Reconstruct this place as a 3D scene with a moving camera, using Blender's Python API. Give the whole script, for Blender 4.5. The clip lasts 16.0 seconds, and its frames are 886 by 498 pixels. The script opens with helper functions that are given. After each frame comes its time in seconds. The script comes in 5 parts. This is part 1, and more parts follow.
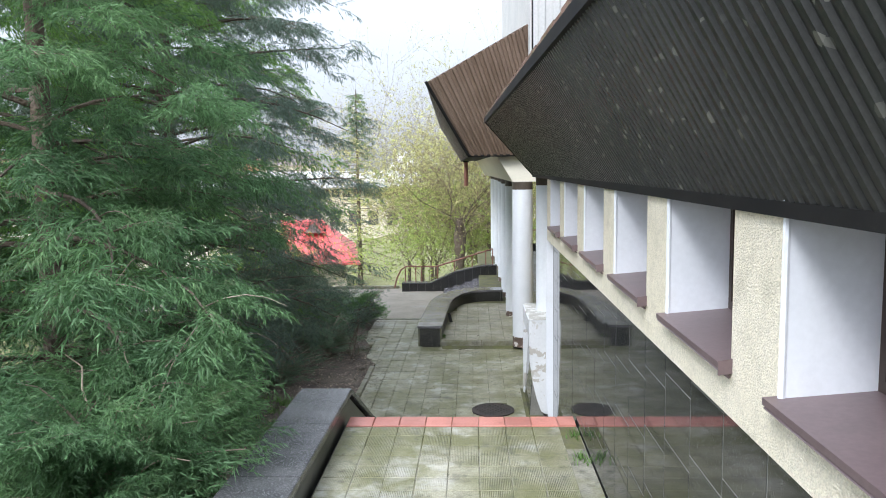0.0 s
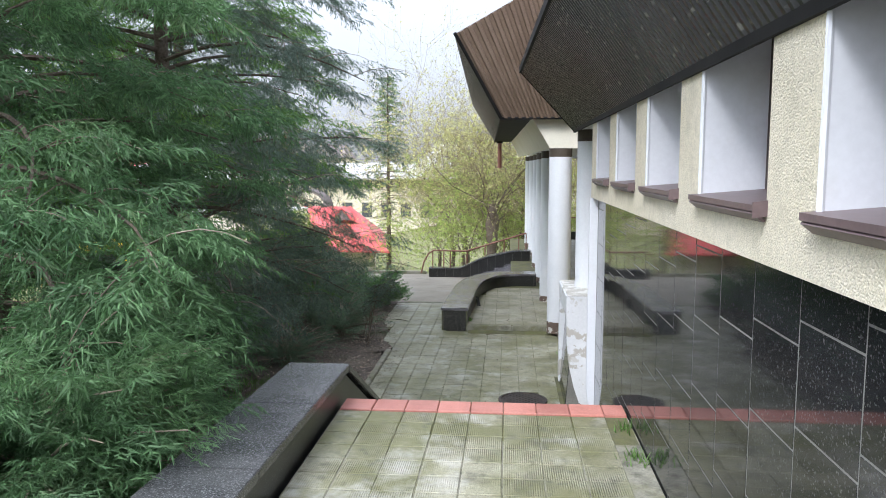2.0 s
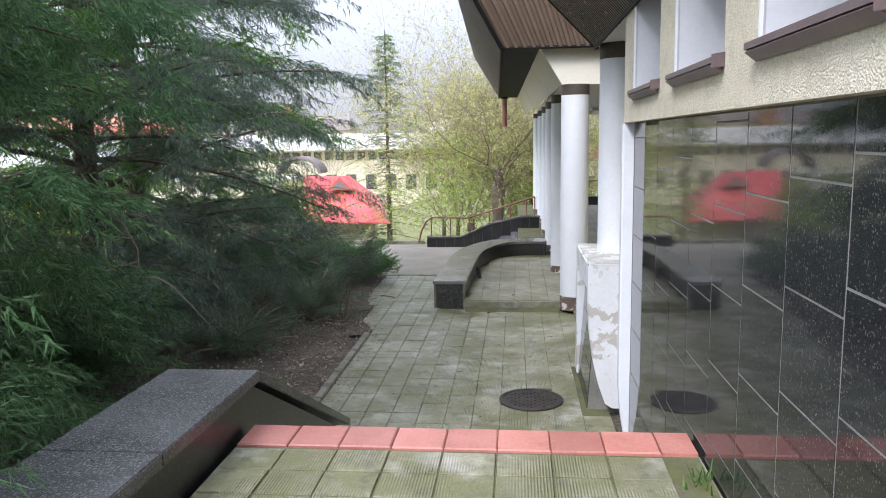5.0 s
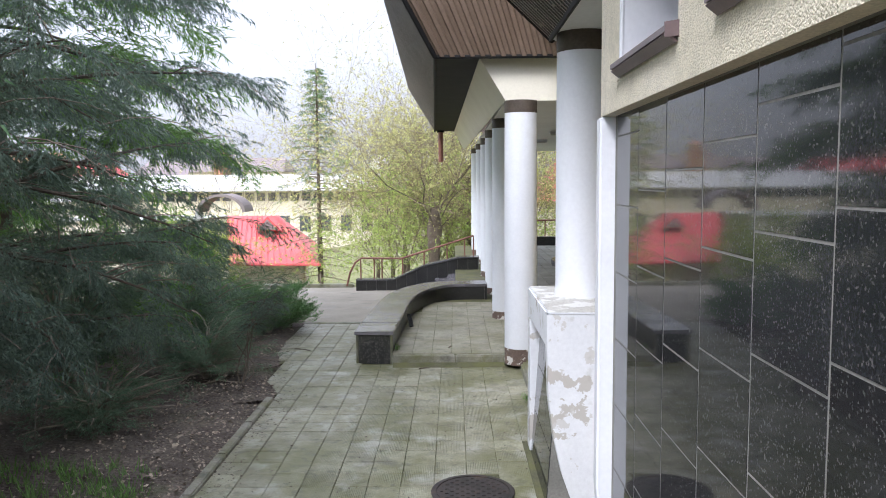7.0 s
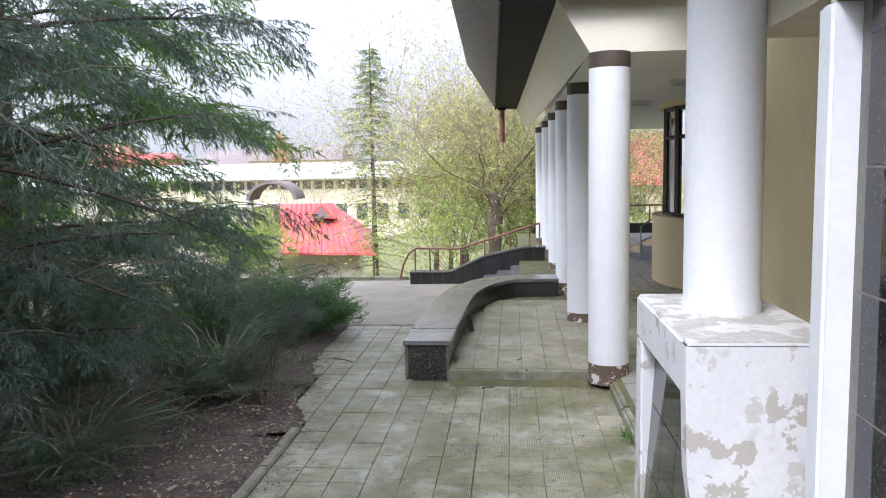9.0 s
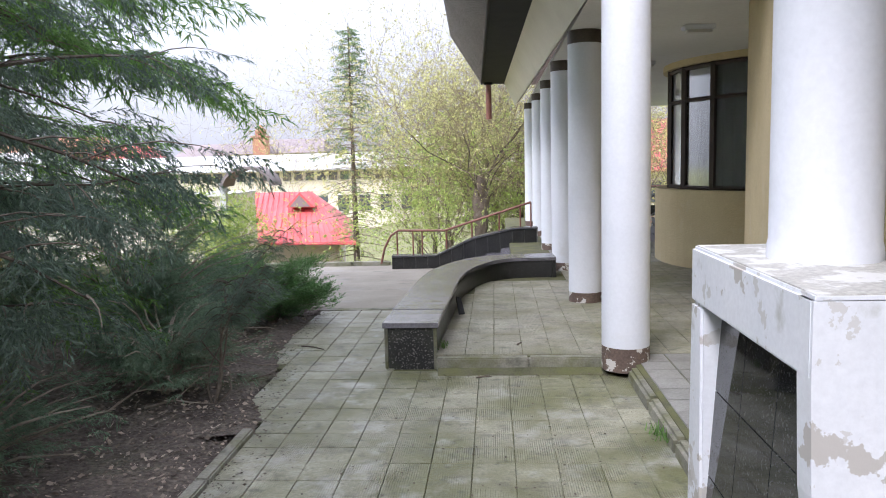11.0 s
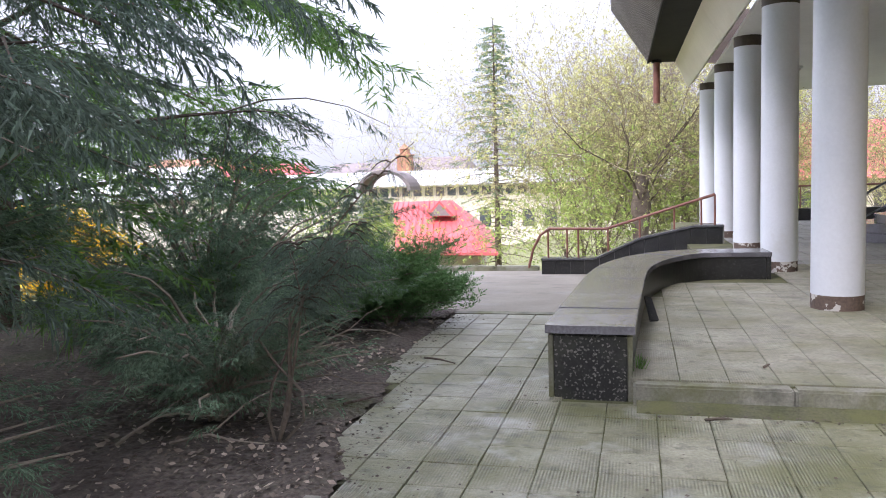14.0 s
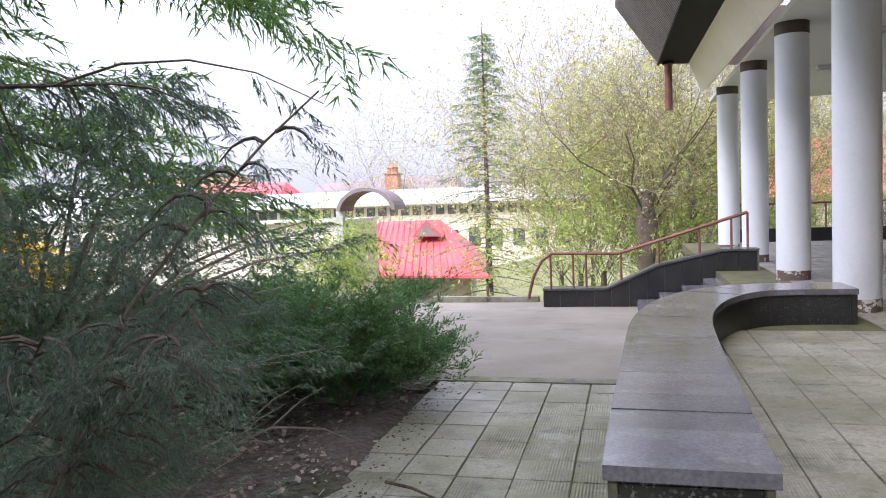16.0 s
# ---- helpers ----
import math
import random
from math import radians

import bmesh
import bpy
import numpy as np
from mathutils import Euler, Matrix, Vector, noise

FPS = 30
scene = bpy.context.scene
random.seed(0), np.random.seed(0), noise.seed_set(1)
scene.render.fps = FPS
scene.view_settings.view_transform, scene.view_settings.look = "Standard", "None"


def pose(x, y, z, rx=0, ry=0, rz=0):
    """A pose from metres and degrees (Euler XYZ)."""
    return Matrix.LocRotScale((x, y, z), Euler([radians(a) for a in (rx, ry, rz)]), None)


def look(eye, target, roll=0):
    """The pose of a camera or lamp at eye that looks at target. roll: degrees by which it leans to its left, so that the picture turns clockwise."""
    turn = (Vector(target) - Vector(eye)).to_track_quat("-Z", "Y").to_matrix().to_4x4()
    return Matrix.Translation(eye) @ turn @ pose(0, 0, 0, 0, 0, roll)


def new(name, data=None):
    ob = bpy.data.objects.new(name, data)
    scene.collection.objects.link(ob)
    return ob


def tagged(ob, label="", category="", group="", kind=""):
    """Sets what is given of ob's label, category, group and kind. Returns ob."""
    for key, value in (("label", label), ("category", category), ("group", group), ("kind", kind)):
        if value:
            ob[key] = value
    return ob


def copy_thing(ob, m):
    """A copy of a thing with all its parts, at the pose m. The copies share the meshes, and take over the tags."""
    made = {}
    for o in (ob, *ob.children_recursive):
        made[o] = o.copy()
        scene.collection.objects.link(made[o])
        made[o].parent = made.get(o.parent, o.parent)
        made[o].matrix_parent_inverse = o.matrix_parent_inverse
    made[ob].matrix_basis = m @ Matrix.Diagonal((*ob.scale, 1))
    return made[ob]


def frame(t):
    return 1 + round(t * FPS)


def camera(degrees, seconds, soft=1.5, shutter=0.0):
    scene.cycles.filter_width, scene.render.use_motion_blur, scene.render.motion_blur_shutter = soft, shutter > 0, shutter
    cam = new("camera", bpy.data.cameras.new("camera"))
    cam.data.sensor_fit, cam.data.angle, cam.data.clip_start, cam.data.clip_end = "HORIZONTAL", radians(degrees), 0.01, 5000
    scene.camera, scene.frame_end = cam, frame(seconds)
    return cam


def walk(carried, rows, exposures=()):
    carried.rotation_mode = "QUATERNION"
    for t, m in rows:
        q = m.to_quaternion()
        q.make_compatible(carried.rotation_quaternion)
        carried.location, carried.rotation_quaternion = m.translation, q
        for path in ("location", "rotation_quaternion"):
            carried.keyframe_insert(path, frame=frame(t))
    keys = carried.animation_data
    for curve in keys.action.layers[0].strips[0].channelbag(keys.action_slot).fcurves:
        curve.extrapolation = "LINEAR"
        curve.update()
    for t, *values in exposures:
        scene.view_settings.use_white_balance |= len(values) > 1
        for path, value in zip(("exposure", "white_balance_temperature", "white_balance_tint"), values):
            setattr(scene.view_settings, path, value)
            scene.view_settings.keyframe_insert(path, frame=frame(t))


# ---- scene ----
cam = camera(61.0, 16.0, 1.0)
METRES, EYE, TILT, LEAN, TURN = 15.5, 4.22, 0.0, 0.0, 2.3
ROWS = [
    (0.0, 0.0, 0.0, 0.0, -0.09, -6.19, 0.84),
    (0.5, -0.0007, 0.0213, -0.0109, 0.36, -6.41, 1.4),
    (1.0, 0.0027, 0.0447, -0.0223, 0.55, -6.79, 1.35),
    (1.5, 0.0023, 0.0699, -0.0355, 2.08, -8.52, 2.05),
    (2.0, 0.0081, 0.1061, -0.0444, 2.58, -6.37, 0.02),
    (2.5, 0.0117, 0.1425, -0.0461, -2.15, -5.98, -0.59),
    (3.0, 0.0179, 0.1752, -0.0484, -2.54, -7.22, -0.74),
    (3.5, 0.0173, 0.2055, -0.0505, -1.56, -8.97, -0.25),
    (6.0, 0.024, 0.3352, -0.0927, 4.67, -6.94, 1.03),
    (6.5, 0.0235, 0.372, -0.0942, -0.86, -5.81, 0.04),
    (7.0, 0.0272, 0.408, -0.0957, -1.5, -5.17, 0.47),
    (7.5, 0.0249, 0.4488, -0.099, -0.92, -4.76, 0.25),
    (8.0, 0.0243, 0.4818, -0.1002, -0.63, -4.82, 0.3),
    (8.5, 0.0241, 0.5138, -0.1014, 2.9, -5.78, 1.1),
    (11.0, 0.0163, 0.6332, -0.1341, 1.56, -6.55, 1.46),
    (11.5, 0.0152, 0.6532, -0.144, 0.96, -7.31, 1.68),
    (12.0, 0.0127, 0.6743, -0.1554, 2.16, -7.27, 1.61),
    (12.5, 0.0101, 0.7025, -0.1663, 10.83, -5.55, 0.76),
    (13.0, 0.0029, 0.7321, -0.1774, 13.38, -5.71, 1.43),
    (13.5, -0.0034, 0.772, -0.1802, 14.13, -4.48, 1.39),
    (14.0, -0.0142, 0.8088, -0.1801, 12.27, -4.72, 1.71),
    (14.5, -0.0191, 0.8477, -0.1805, 7.52, -6.77, 1.17),
    (15.0, -0.0288, 0.8845, -0.1804, 7.5, -6.34, 0.93),
    (15.5, -0.0344, 0.9266, -0.1804, 7.52, -4.87, 1.11),
    (16.0, -0.0412, 0.9599, -0.1809, 11.43, -3.32, 2.02),
]
walk(cam, [(t, pose(0, 0, EYE, TILT, LEAN, TURN) @ pose(METRES * x, METRES * y, METRES * z, 90 + pitch, roll, yaw)) for t, x, y, z, yaw, pitch, roll in ROWS],
     [(0.0, 1.26, 5850, 9), (3.5, 1.22, 5850, 12), (8.0, 1.38, 5850, 15), (11.5, 1.40, 5830, 18), (13.0, 1.52, 5800, 20), (16.0, 1.44, 5850, 22)])

# ---------- world and light ----------
SUN_EL, SUN_AZ = 47.0, 211.0
world = bpy.data.worlds.new("overcast")
scene.world = world
world.use_nodes = True
wn, wl = world.node_tree.nodes, world.node_tree.links
wn.clear()
w_out = wn.new("ShaderNodeOutputWorld")
w_bg = wn.new("ShaderNodeBackground")
w_sky = wn.new("ShaderNodeTexSky")
w_sky.sky_type = "NISHITA"
w_sky.sun_disc = False
w_sky.sun_elevation, w_sky.sun_rotation = radians(SUN_EL), radians(SUN_AZ)
w_sky.dust_density, w_sky.air_density = 4.0, 1.2
w_dim = wn.new("ShaderNodeVectorMath")
w_dim.operation = "SCALE"
w_dim.inputs["Scale"].default_value = 0.08
w_mix = wn.new("ShaderNodeMix")
w_mix.data_type = "RGBA"
w_mix.inputs["Factor"].default_value = 0.88
w_mix.inputs["B"].default_value = (0.318, 0.322, 0.333, 1)
# an overcast sky is brighter overhead than at the horizon
w_co = wn.new("ShaderNodeTexCoord")
w_sep = wn.new("ShaderNodeSeparateXYZ")
w_rise = wn.new("ShaderNodeMapRange")
w_rise.inputs["From Min"].default_value, w_rise.inputs["From Max"].default_value = 0.0, 1.0
w_rise.inputs["To Min"].default_value, w_rise.inputs["To Max"].default_value = 1.0, 3.7
w_lift = wn.new("ShaderNodeVectorMath")
w_lift.operation = "SCALE"
wl.new(w_co.outputs["Generated"], w_sep.inputs[0])
wl.new(w_sep.outputs["Z"], w_rise.inputs["Value"])
wl.new(w_mix.outputs["Result"], w_lift.inputs[0])
wl.new(w_rise.outputs["Result"], w_lift.inputs["Scale"])
wl.new(w_sky.outputs["Color"], w_dim.inputs[0])
wl.new(w_dim.outputs["Vector"], w_mix.inputs["A"])
wl.new(w_lift.outputs["Vector"], w_bg.inputs["Color"])
w_bg.inputs["Strength"].default_value = 1.0
wl.new(w_bg.outputs["Background"], w_out.inputs["Surface"])
sun_data = bpy.data.lights.new("sun", "SUN")
sun_data.energy, sun_data.angle, sun_data.color = 1.75, radians(24), (1.0, 0.96, 0.9)
sun = new("sun", sun_data)
az, el = radians(SUN_AZ), radians(SUN_EL)
sun.matrix_world = look((math.sin(az) * math.cos(el) * 40, math.cos(az) * math.cos(el) * 40, math.sin(el) * 40), (0, 0, 0))


# ---------- materials ----------
def surf(name, c1, c2, rough=0.8, scale=1.5, fine=40.0, bump=0.15, grain=0.25, stains=(), metal=0.0, rand=0.0,
         speck=None, relief=None, ribs=None, island=0.0, translucent=0.0, spec=0.5):
    """Two-tone surface with coarse patches, fine grain, shaped stains, specks and relief, in world metres."""
    m = bpy.data.materials.new(name)
    m.use_nodes = True
    n, l = m.node_tree.nodes, m.node_tree.links
    b = n["Principled BSDF"]
    b.inputs["Roughness"].default_value = rough
    b.inputs["Metallic"].default_value = metal
    b.inputs["Specular IOR Level"].default_value = spec
    geo = n.new("ShaderNodeNewGeometry")

    def noise_of(s, detail=4.0, offset=0.0):
        t = n.new("ShaderNodeTexNoise")
        t.inputs["Scale"].default_value = s
        t.inputs["Detail"].default_value = detail
        t.inputs["Roughness"].default_value = 0.6
        if offset:
            mv = n.new("ShaderNodeVectorMath")
            mv.inputs[1].default_value = (offset, offset * 0.7, offset * 1.3)
            l.new(geo.outputs["Position"], mv.inputs[0])
            l.new(mv.outputs[0], t.inputs["Vector"])
        else:
            l.new(geo.outputs["Position"], t.inputs["Vector"])
        return t.outputs["Fac"]

    def ramp(src, lo, hi):
        r = n.new("ShaderNodeMapRange")
        r.inputs["From Min"].default_value, r.inputs["From Max"].default_value = lo, hi
        l.new(src, r.inputs["Value"])
        return r.outputs["Result"]

    def mixed(fac, a, bb, blend="MIX"):
        x = n.new("ShaderNodeMix")
        x.data_type, x.blend_type = "RGBA", blend
        for sock, val in (("Factor", fac), ("A", a), ("B", bb)):
            if isinstance(val, (int, float)):
                x.inputs[sock].default_value = val
            elif isinstance(val, tuple):
                x.inputs[sock].default_value = (*val, 1)
            else:
                l.new(val, x.inputs[sock])
        return x.outputs["Result"]

    col = mixed(ramp(noise_of(scale), 0.35, 0.65), c1, c2)
    fn = noise_of(fine, 5.0)
    g = n.new("ShaderNodeMapRange")
    g.inputs["From Min"].default_value, g.inputs["From Max"].default_value = 0.25, 0.75
    g.inputs["To Min"].default_value, g.inputs["To Max"].default_value = 1 - grain, 1 + grain
    l.new(fn, g.inputs["Value"])
    mul = n.new("ShaderNodeVectorMath")
    mul.operation = "SCALE"
    l.new(col, mul.inputs[0])
    l.new(g.outputs["Result"], mul.inputs["Scale"])
    col = mul.outputs["Vector"]
    if rand or island:
        info = n.new("ShaderNodeObjectInfo") if rand else geo
        r = n.new("ShaderNodeMapRange")
        r.inputs["To Min"].default_value, r.inputs["To Max"].default_value = 1 - (rand or island), 1 + (rand or island)
        l.new(info.outputs["Random" if rand else "Random Per Island"], r.inputs["Value"])
        mul = n.new("ShaderNodeVectorMath")
        mul.operation = "SCALE"
        l.new(col, mul.inputs[0])
        l.new(r.outputs["Result"], mul.inputs["Scale"])
        col = mul.outputs["Vector"]
    for i, (sc, lo, hi, sscale, amount) in enumerate(stains):
        f = ramp(noise_of(sscale, 6.0, 3.7 + 5.1 * i), lo, hi)
        am = n.new("ShaderNodeMath")
        am.operation = "MULTIPLY"
        am.inputs[1].default_value = amount
        l.new(f, am.inputs[0])
        col = mixed(am.outputs[0], col, sc)
    if speck:
        sc, sscale, lo, hi = speck
        v = n.new("ShaderNodeTexVoronoi")
        v.inputs["Scale"].default_value = sscale
        l.new(geo.outputs["Position"], v.inputs["Vector"])
        sep = n.new("ShaderNodeSeparateColor")
        l.new(v.outputs["Color"], sep.inputs[0])
        col = mixed(ramp(sep.outputs[0], lo, hi), col, sc)
    rib = None
    if ribs:
        w = n.new("ShaderNodeTexWave")
        w.bands_direction = ribs[2]
        w.inputs["Scale"].default_value = ribs[0]
        w.inputs["Distortion"].default_value = 0.3
        l.new(geo.outputs["Position"], w.inputs["Vector"])
        wm = n.new("ShaderNodeMath")
        wm.operation = "MULTIPLY"
        l.new(w.outputs["Fac"], wm.inputs[0])
        l.new(ramp(noise_of(2.3, 3.0, 9.0), 0.44, 0.66), wm.inputs[1])
        rib = wm.outputs[0]
        k = n.new("ShaderNodeMath")
        k.operation = "MULTIPLY"
        k.inputs[1].default_value = 0.16
        l.new(rib, k.inputs[0])
        col = mixed(k.outputs[0], col, (0.52, 0.515, 0.47))
    l.new(col, b.inputs["Base Color"])
    height, dist = fn, 0.004
    if relief:
        v = n.new("ShaderNodeTexVoronoi")
        v.inputs["Scale"].default_value = relief[0]
        l.new(geo.outputs["Position"], v.inputs["Vector"])
        s = n.new("ShaderNodeMath")
        s.operation = "SUBTRACT"
        l.new(fn, s.inputs[0])
        l.new(v.outputs["Distance"], s.inputs[1])
        height, dist = s.outputs[0], relief[1]
    if ribs:
        s = n.new("ShaderNodeMath")
        s.operation = "ADD"
        l.new(rib, s.inputs[0])
        l.new(height, s.inputs[1])
        height, dist = s.outputs[0], ribs[1]
    if bump:
        bp = n.new("ShaderNodeBump")
        bp.inputs["Strength"].default_value = bump
        bp.inputs["Distance"].default_value = dist
        l.new(height, bp.inputs["Height"])
        l.new(bp.outputs["Normal"], b.inputs["Normal"])
    if translucent:
        out = n["Material Output"]
        tr = n.new("ShaderNodeBsdfTranslucent")
        l.new(col, tr.inputs["Color"])
        ms = n.new("ShaderNodeMixShader")
        ms.inputs[0].default_value = translucent
        l.new(b.outputs[0], ms.inputs[1])
        l.new(tr.outputs[0], ms.inputs[2])
        l.new(ms.outputs[0], out.inputs["Surface"])
    return m


def glass(name, tint, rough=0.02, ior=1.45):
    m = bpy.data.materials.new(name)
    m.use_nodes = True
    b = m.node_tree.nodes["Principled BSDF"]
    b.inputs["Base Color"].default_value = (*tint, 1)
    b.inputs["Roughness"].default_value = rough
    b.inputs["Transmission Weight"].default_value = 0.9
    b.inputs["IOR"].default_value = ior
    return m


MOSS = (0.135, 0.138, 0.05)
M_TILE = surf("concrete_tile", (0.29, 0.278, 0.20), (0.38, 0.365, 0.28), 0.5, 0.9, 45, 0.9, 0.34,
              [(MOSS, 0.34, 0.60, 1.4, 0.85), ((0.10, 0.10, 0.075), 0.54, 0.72, 4.0, 0.65), ((0.08, 0.085, 0.05), 0.55, 0.70, 9.0, 0.7), ((0.52, 0.51, 0.48), 0.55, 0.70, 2.1, 0.65)],
              rand=0.16, ribs=(19.0, 0.006, "X"))
M_TILE_JOIN = surf("concrete_tile_far", (0.275, 0.262, 0.20), (0.36, 0.345, 0.27), 0.55, 1.1, 45, 0.6, 0.3,
                   [(MOSS, 0.40, 0.66, 1.6, 0.55), ((0.10, 0.10, 0.075), 0.56, 0.75, 5.0, 0.5), ((0.58, 0.57, 0.53), 0.58, 0.76, 1.3, 0.6)], island=0.12, ribs=(19.0, 0.006, "X"))
M_PORCH = surf("porch_tile", (0.28, 0.265, 0.205), (0.37, 0.35, 0.28), 0.68, 1.0, 45, 0.7, 0.3,
               [(MOSS, 0.40, 0.68, 1.3, 0.75), ((0.08, 0.085, 0.05), 0.55, 0.70, 9.0, 0.6), ((0.11, 0.105, 0.09), 0.52, 0.74, 3.0, 0.55)], rand=0.07, ribs=(19.0, 0.005, "X"))
M_PORCH_JOIN = surf("porch_tile_far", (0.25, 0.245, 0.23), (0.32, 0.315, 0.295), 0.6, 1.0, 45, 0.3, 0.2,
                    [((0.11, 0.105, 0.09), 0.52, 0.74, 3.0, 0.5)], island=0.1)
M_BEDDING = surf("joint_sand", (0.075, 0.078, 0.04), (0.13, 0.125, 0.08), 0.95, 3, 60, 0.3, 0.4, [(MOSS, 0.4, 0.6, 3.0, 0.7)])
M_RED = surf("red_nosing_tile", (0.47, 0.18, 0.145), (0.55, 0.24, 0.20), 0.5, 3, 50, 0.15, 0.15,
             [((0.30, 0.13, 0.10), 0.55, 0.72, 4.0, 0.6), ((0.6, 0.38, 0.33), 0.6, 0.75, 2.0, 0.6)], rand=0.24)
M_GRANITE = surf("polished_black_granite", (0.016, 0.017, 0.019), (0.030, 0.031, 0.034), 0.05, 1.2, 90, 0.0, 0.5,
                 [((0.05, 0.05, 0.048), 0.55, 0.75, 9.0, 0.5)], rand=0.3, speck=((0.12, 0.118, 0.112), 130.0, 0.88, 0.995), spec=0.4)
M_COPING = surf("grey_granite_coping", (0.055, 0.056, 0.062), (0.095, 0.095, 0.10), 0.26, 1.5, 110, 0.12, 0.5,
                [((0.05, 0.05, 0.05), 0.55, 0.75, 3.0, 0.5)], speck=((0.19, 0.19, 0.20), 130.0, 0.75, 0.98))
M_BENCHTOP = surf("worn_granite_slab", (0.15, 0.143, 0.16), (0.21, 0.203, 0.222), 0.17, 1.3, 70, 0.12, 0.3,
                  [((0.12, 0.12, 0.11), 0.5, 0.72, 3.0, 0.6), ((0.4, 0.4, 0.39), 0.62, 0.75, 5.0, 0.5)], rand=0.14)
M_BLACKSIDE = surf("dark_granite_side", (0.014, 0.014, 0.015), (0.03, 0.03, 0.03), 0.28, 2, 80, 0.1, 0.5,
                   [((0.04, 0.043, 0.03), 0.58, 0.75, 4.0, 0.4)], speck=((0.09, 0.09, 0.085), 110.0, 0.9, 0.99))
M_TERRAZZO = surf("coarse_terrazzo", (0.022, 0.022, 0.022), (0.045, 0.044, 0.04), 0.6, 3, 60, 0.3, 0.4,
                  [((0.06, 0.065, 0.04), 0.5, 0.72, 3.0, 0.5)], speck=((0.22, 0.21, 0.19), 85.0, 0.80, 0.97))
M_GROUT = surf("pale_grout", (0.24, 0.235, 0.22), (0.17, 0.168, 0.155), 0.9, 3, 60, 0.1, 0.2)
M_DASH = surf("pebble_dash", (0.72, 0.66, 0.52), (0.78, 0.72, 0.60), 0.95, 1.2, 75, 0.7, 0.2,
              [((0.42, 0.37, 0.27), 0.58, 0.78, 1.4, 0.4), ((0.5, 0.46, 0.36), 0.5, 0.7, 8.0, 0.4)], relief=(105.0, 0.008))
M_OCHRE = surf("ochre_render", (0.56, 0.46, 0.27), (0.62, 0.52, 0.32), 0.92, 1.0, 50, 0.5, 0.12,
               [((0.38, 0.31, 0.2), 0.56, 0.75, 1.1, 0.5), ((0.66, 0.60, 0.46), 0.6, 0.75, 2.1, 0.4)], relief=(60.0, 0.006))
M_WHITE = surf("white_paint", (0.72, 0.745, 0.80), (0.77, 0.79, 0.84), 0.6, 1.5, 30, 0.12, 0.04,
               [((0.58, 0.57, 0.55), 0.60, 0.78, 2.2, 0.5)])
M_FLAKING = surf("flaking_white_paint", (0.71, 0.73, 0.77), (0.77, 0.785, 0.82), 0.75, 2, 35, 0.3, 0.06,
                 [((0.47, 0.445, 0.41), 0.60, 0.61, 2.3, 0.9), ((0.56, 0.55, 0.53), 0.62, 0.63, 5.0, 0.8), ((0.33, 0.33, 0.27), 0.60, 0.75, 4.0, 0.6)])
M_CREAM = surf("cream_fascia", (0.66, 0.63, 0.53), (0.71, 0.68, 0.58), 0.7, 0.8, 30, 0.1, 0.05,
               [((0.5, 0.47, 0.38), 0.56, 0.75, 1.0, 0.4)])
M_CEIL = surf("ceiling_paint", (0.68, 0.68, 0.67), (0.74, 0.74, 0.73), 0.8, 0.6, 20, 0.1, 0.05, [((0.55, 0.53, 0.5), 0.58, 0.75, 1.0, 0.4)])
M_BROWNSHEET = surf("bronze_corrugated_sheet", (0.185, 0.13, 0.095), (0.235, 0.17, 0.13), 0.5, 1.2, 30, 0.08, 0.15,
                    [((0.13, 0.09, 0.06), 0.55, 0.75, 2.0, 0.5)], metal=0.1)
# darker copy of the bronze sheet: the side face's shade is in the colour
M_SIDESHEET = surf("bronze_sheet_shaded_side", (0.075, 0.068, 0.06), (0.11, 0.10, 0.09), 0.5, 1.2, 30, 0.08, 0.15, [((0.05, 0.045, 0.04), 0.55, 0.75, 2.0, 0.5)], metal=0.1)
M_BLACKSHEET = surf("black_corrugated_sheet", (0.016, 0.017, 0.017), (0.035, 0.036, 0.034), 0.42, 1.0, 60, 0.1, 0.35,
                    [((0.07, 0.075, 0.065), 0.56, 0.78, 1.3, 0.6)], metal=0.1, speck=((0.14, 0.14, 0.12), 33.0, 0.965, 0.99))
M_GREYSHEET = surf("grey_upper_cladding", (0.42, 0.43, 0.44), (0.5, 0.5, 0.5), 0.6, 0.7, 20, 0.1, 0.1)
M_TRIM = surf("dark_metal_trim", (0.008, 0.008, 0.009), (0.016, 0.015, 0.015), 0.7, 2, 30, 0.1, 0.2, spec=0.2)
M_ROOFMOSS = surf("mossy_roof_felt", (0.13, 0.07, 0.05), (0.20, 0.12, 0.09), 0.95, 4, 50, 0.8, 0.5, [((0.10, 0.11, 0.04), 0.5, 0.65, 8.0, 0.8)], relief=(30.0, 0.02))
M_SILL = surf("plum_metal_sill", (0.14, 0.10, 0.105), (0.17, 0.125, 0.13), 0.4, 2, 40, 0.05, 0.12, [((0.10, 0.08, 0.08), 0.55, 0.75, 4.0, 0.5)], metal=0.1)
M_FRAME = surf("dark_window_frame", (0.035, 0.022, 0.018), (0.055, 0.035, 0.028), 0.5, 3, 50, 0.1, 0.2)
M_INNER = surf("white_window_sash", (0.62, 0.62, 0.61), (0.7, 0.7, 0.69), 0.5, 3, 40, 0.05, 0.06)
M_GLASS = glass("window_glass", (0.9, 0.94, 0.93))
M_BAYGLASS = glass("dusty_bay_glass", (0.55, 0.58, 0.58), 0.08, 1.25)
M_CURTAIN = surf("pale_curtain", (0.5, 0.5, 0.49), (0.58, 0.58, 0.57), 0.9, 2, 90, 0.1, 0.08)
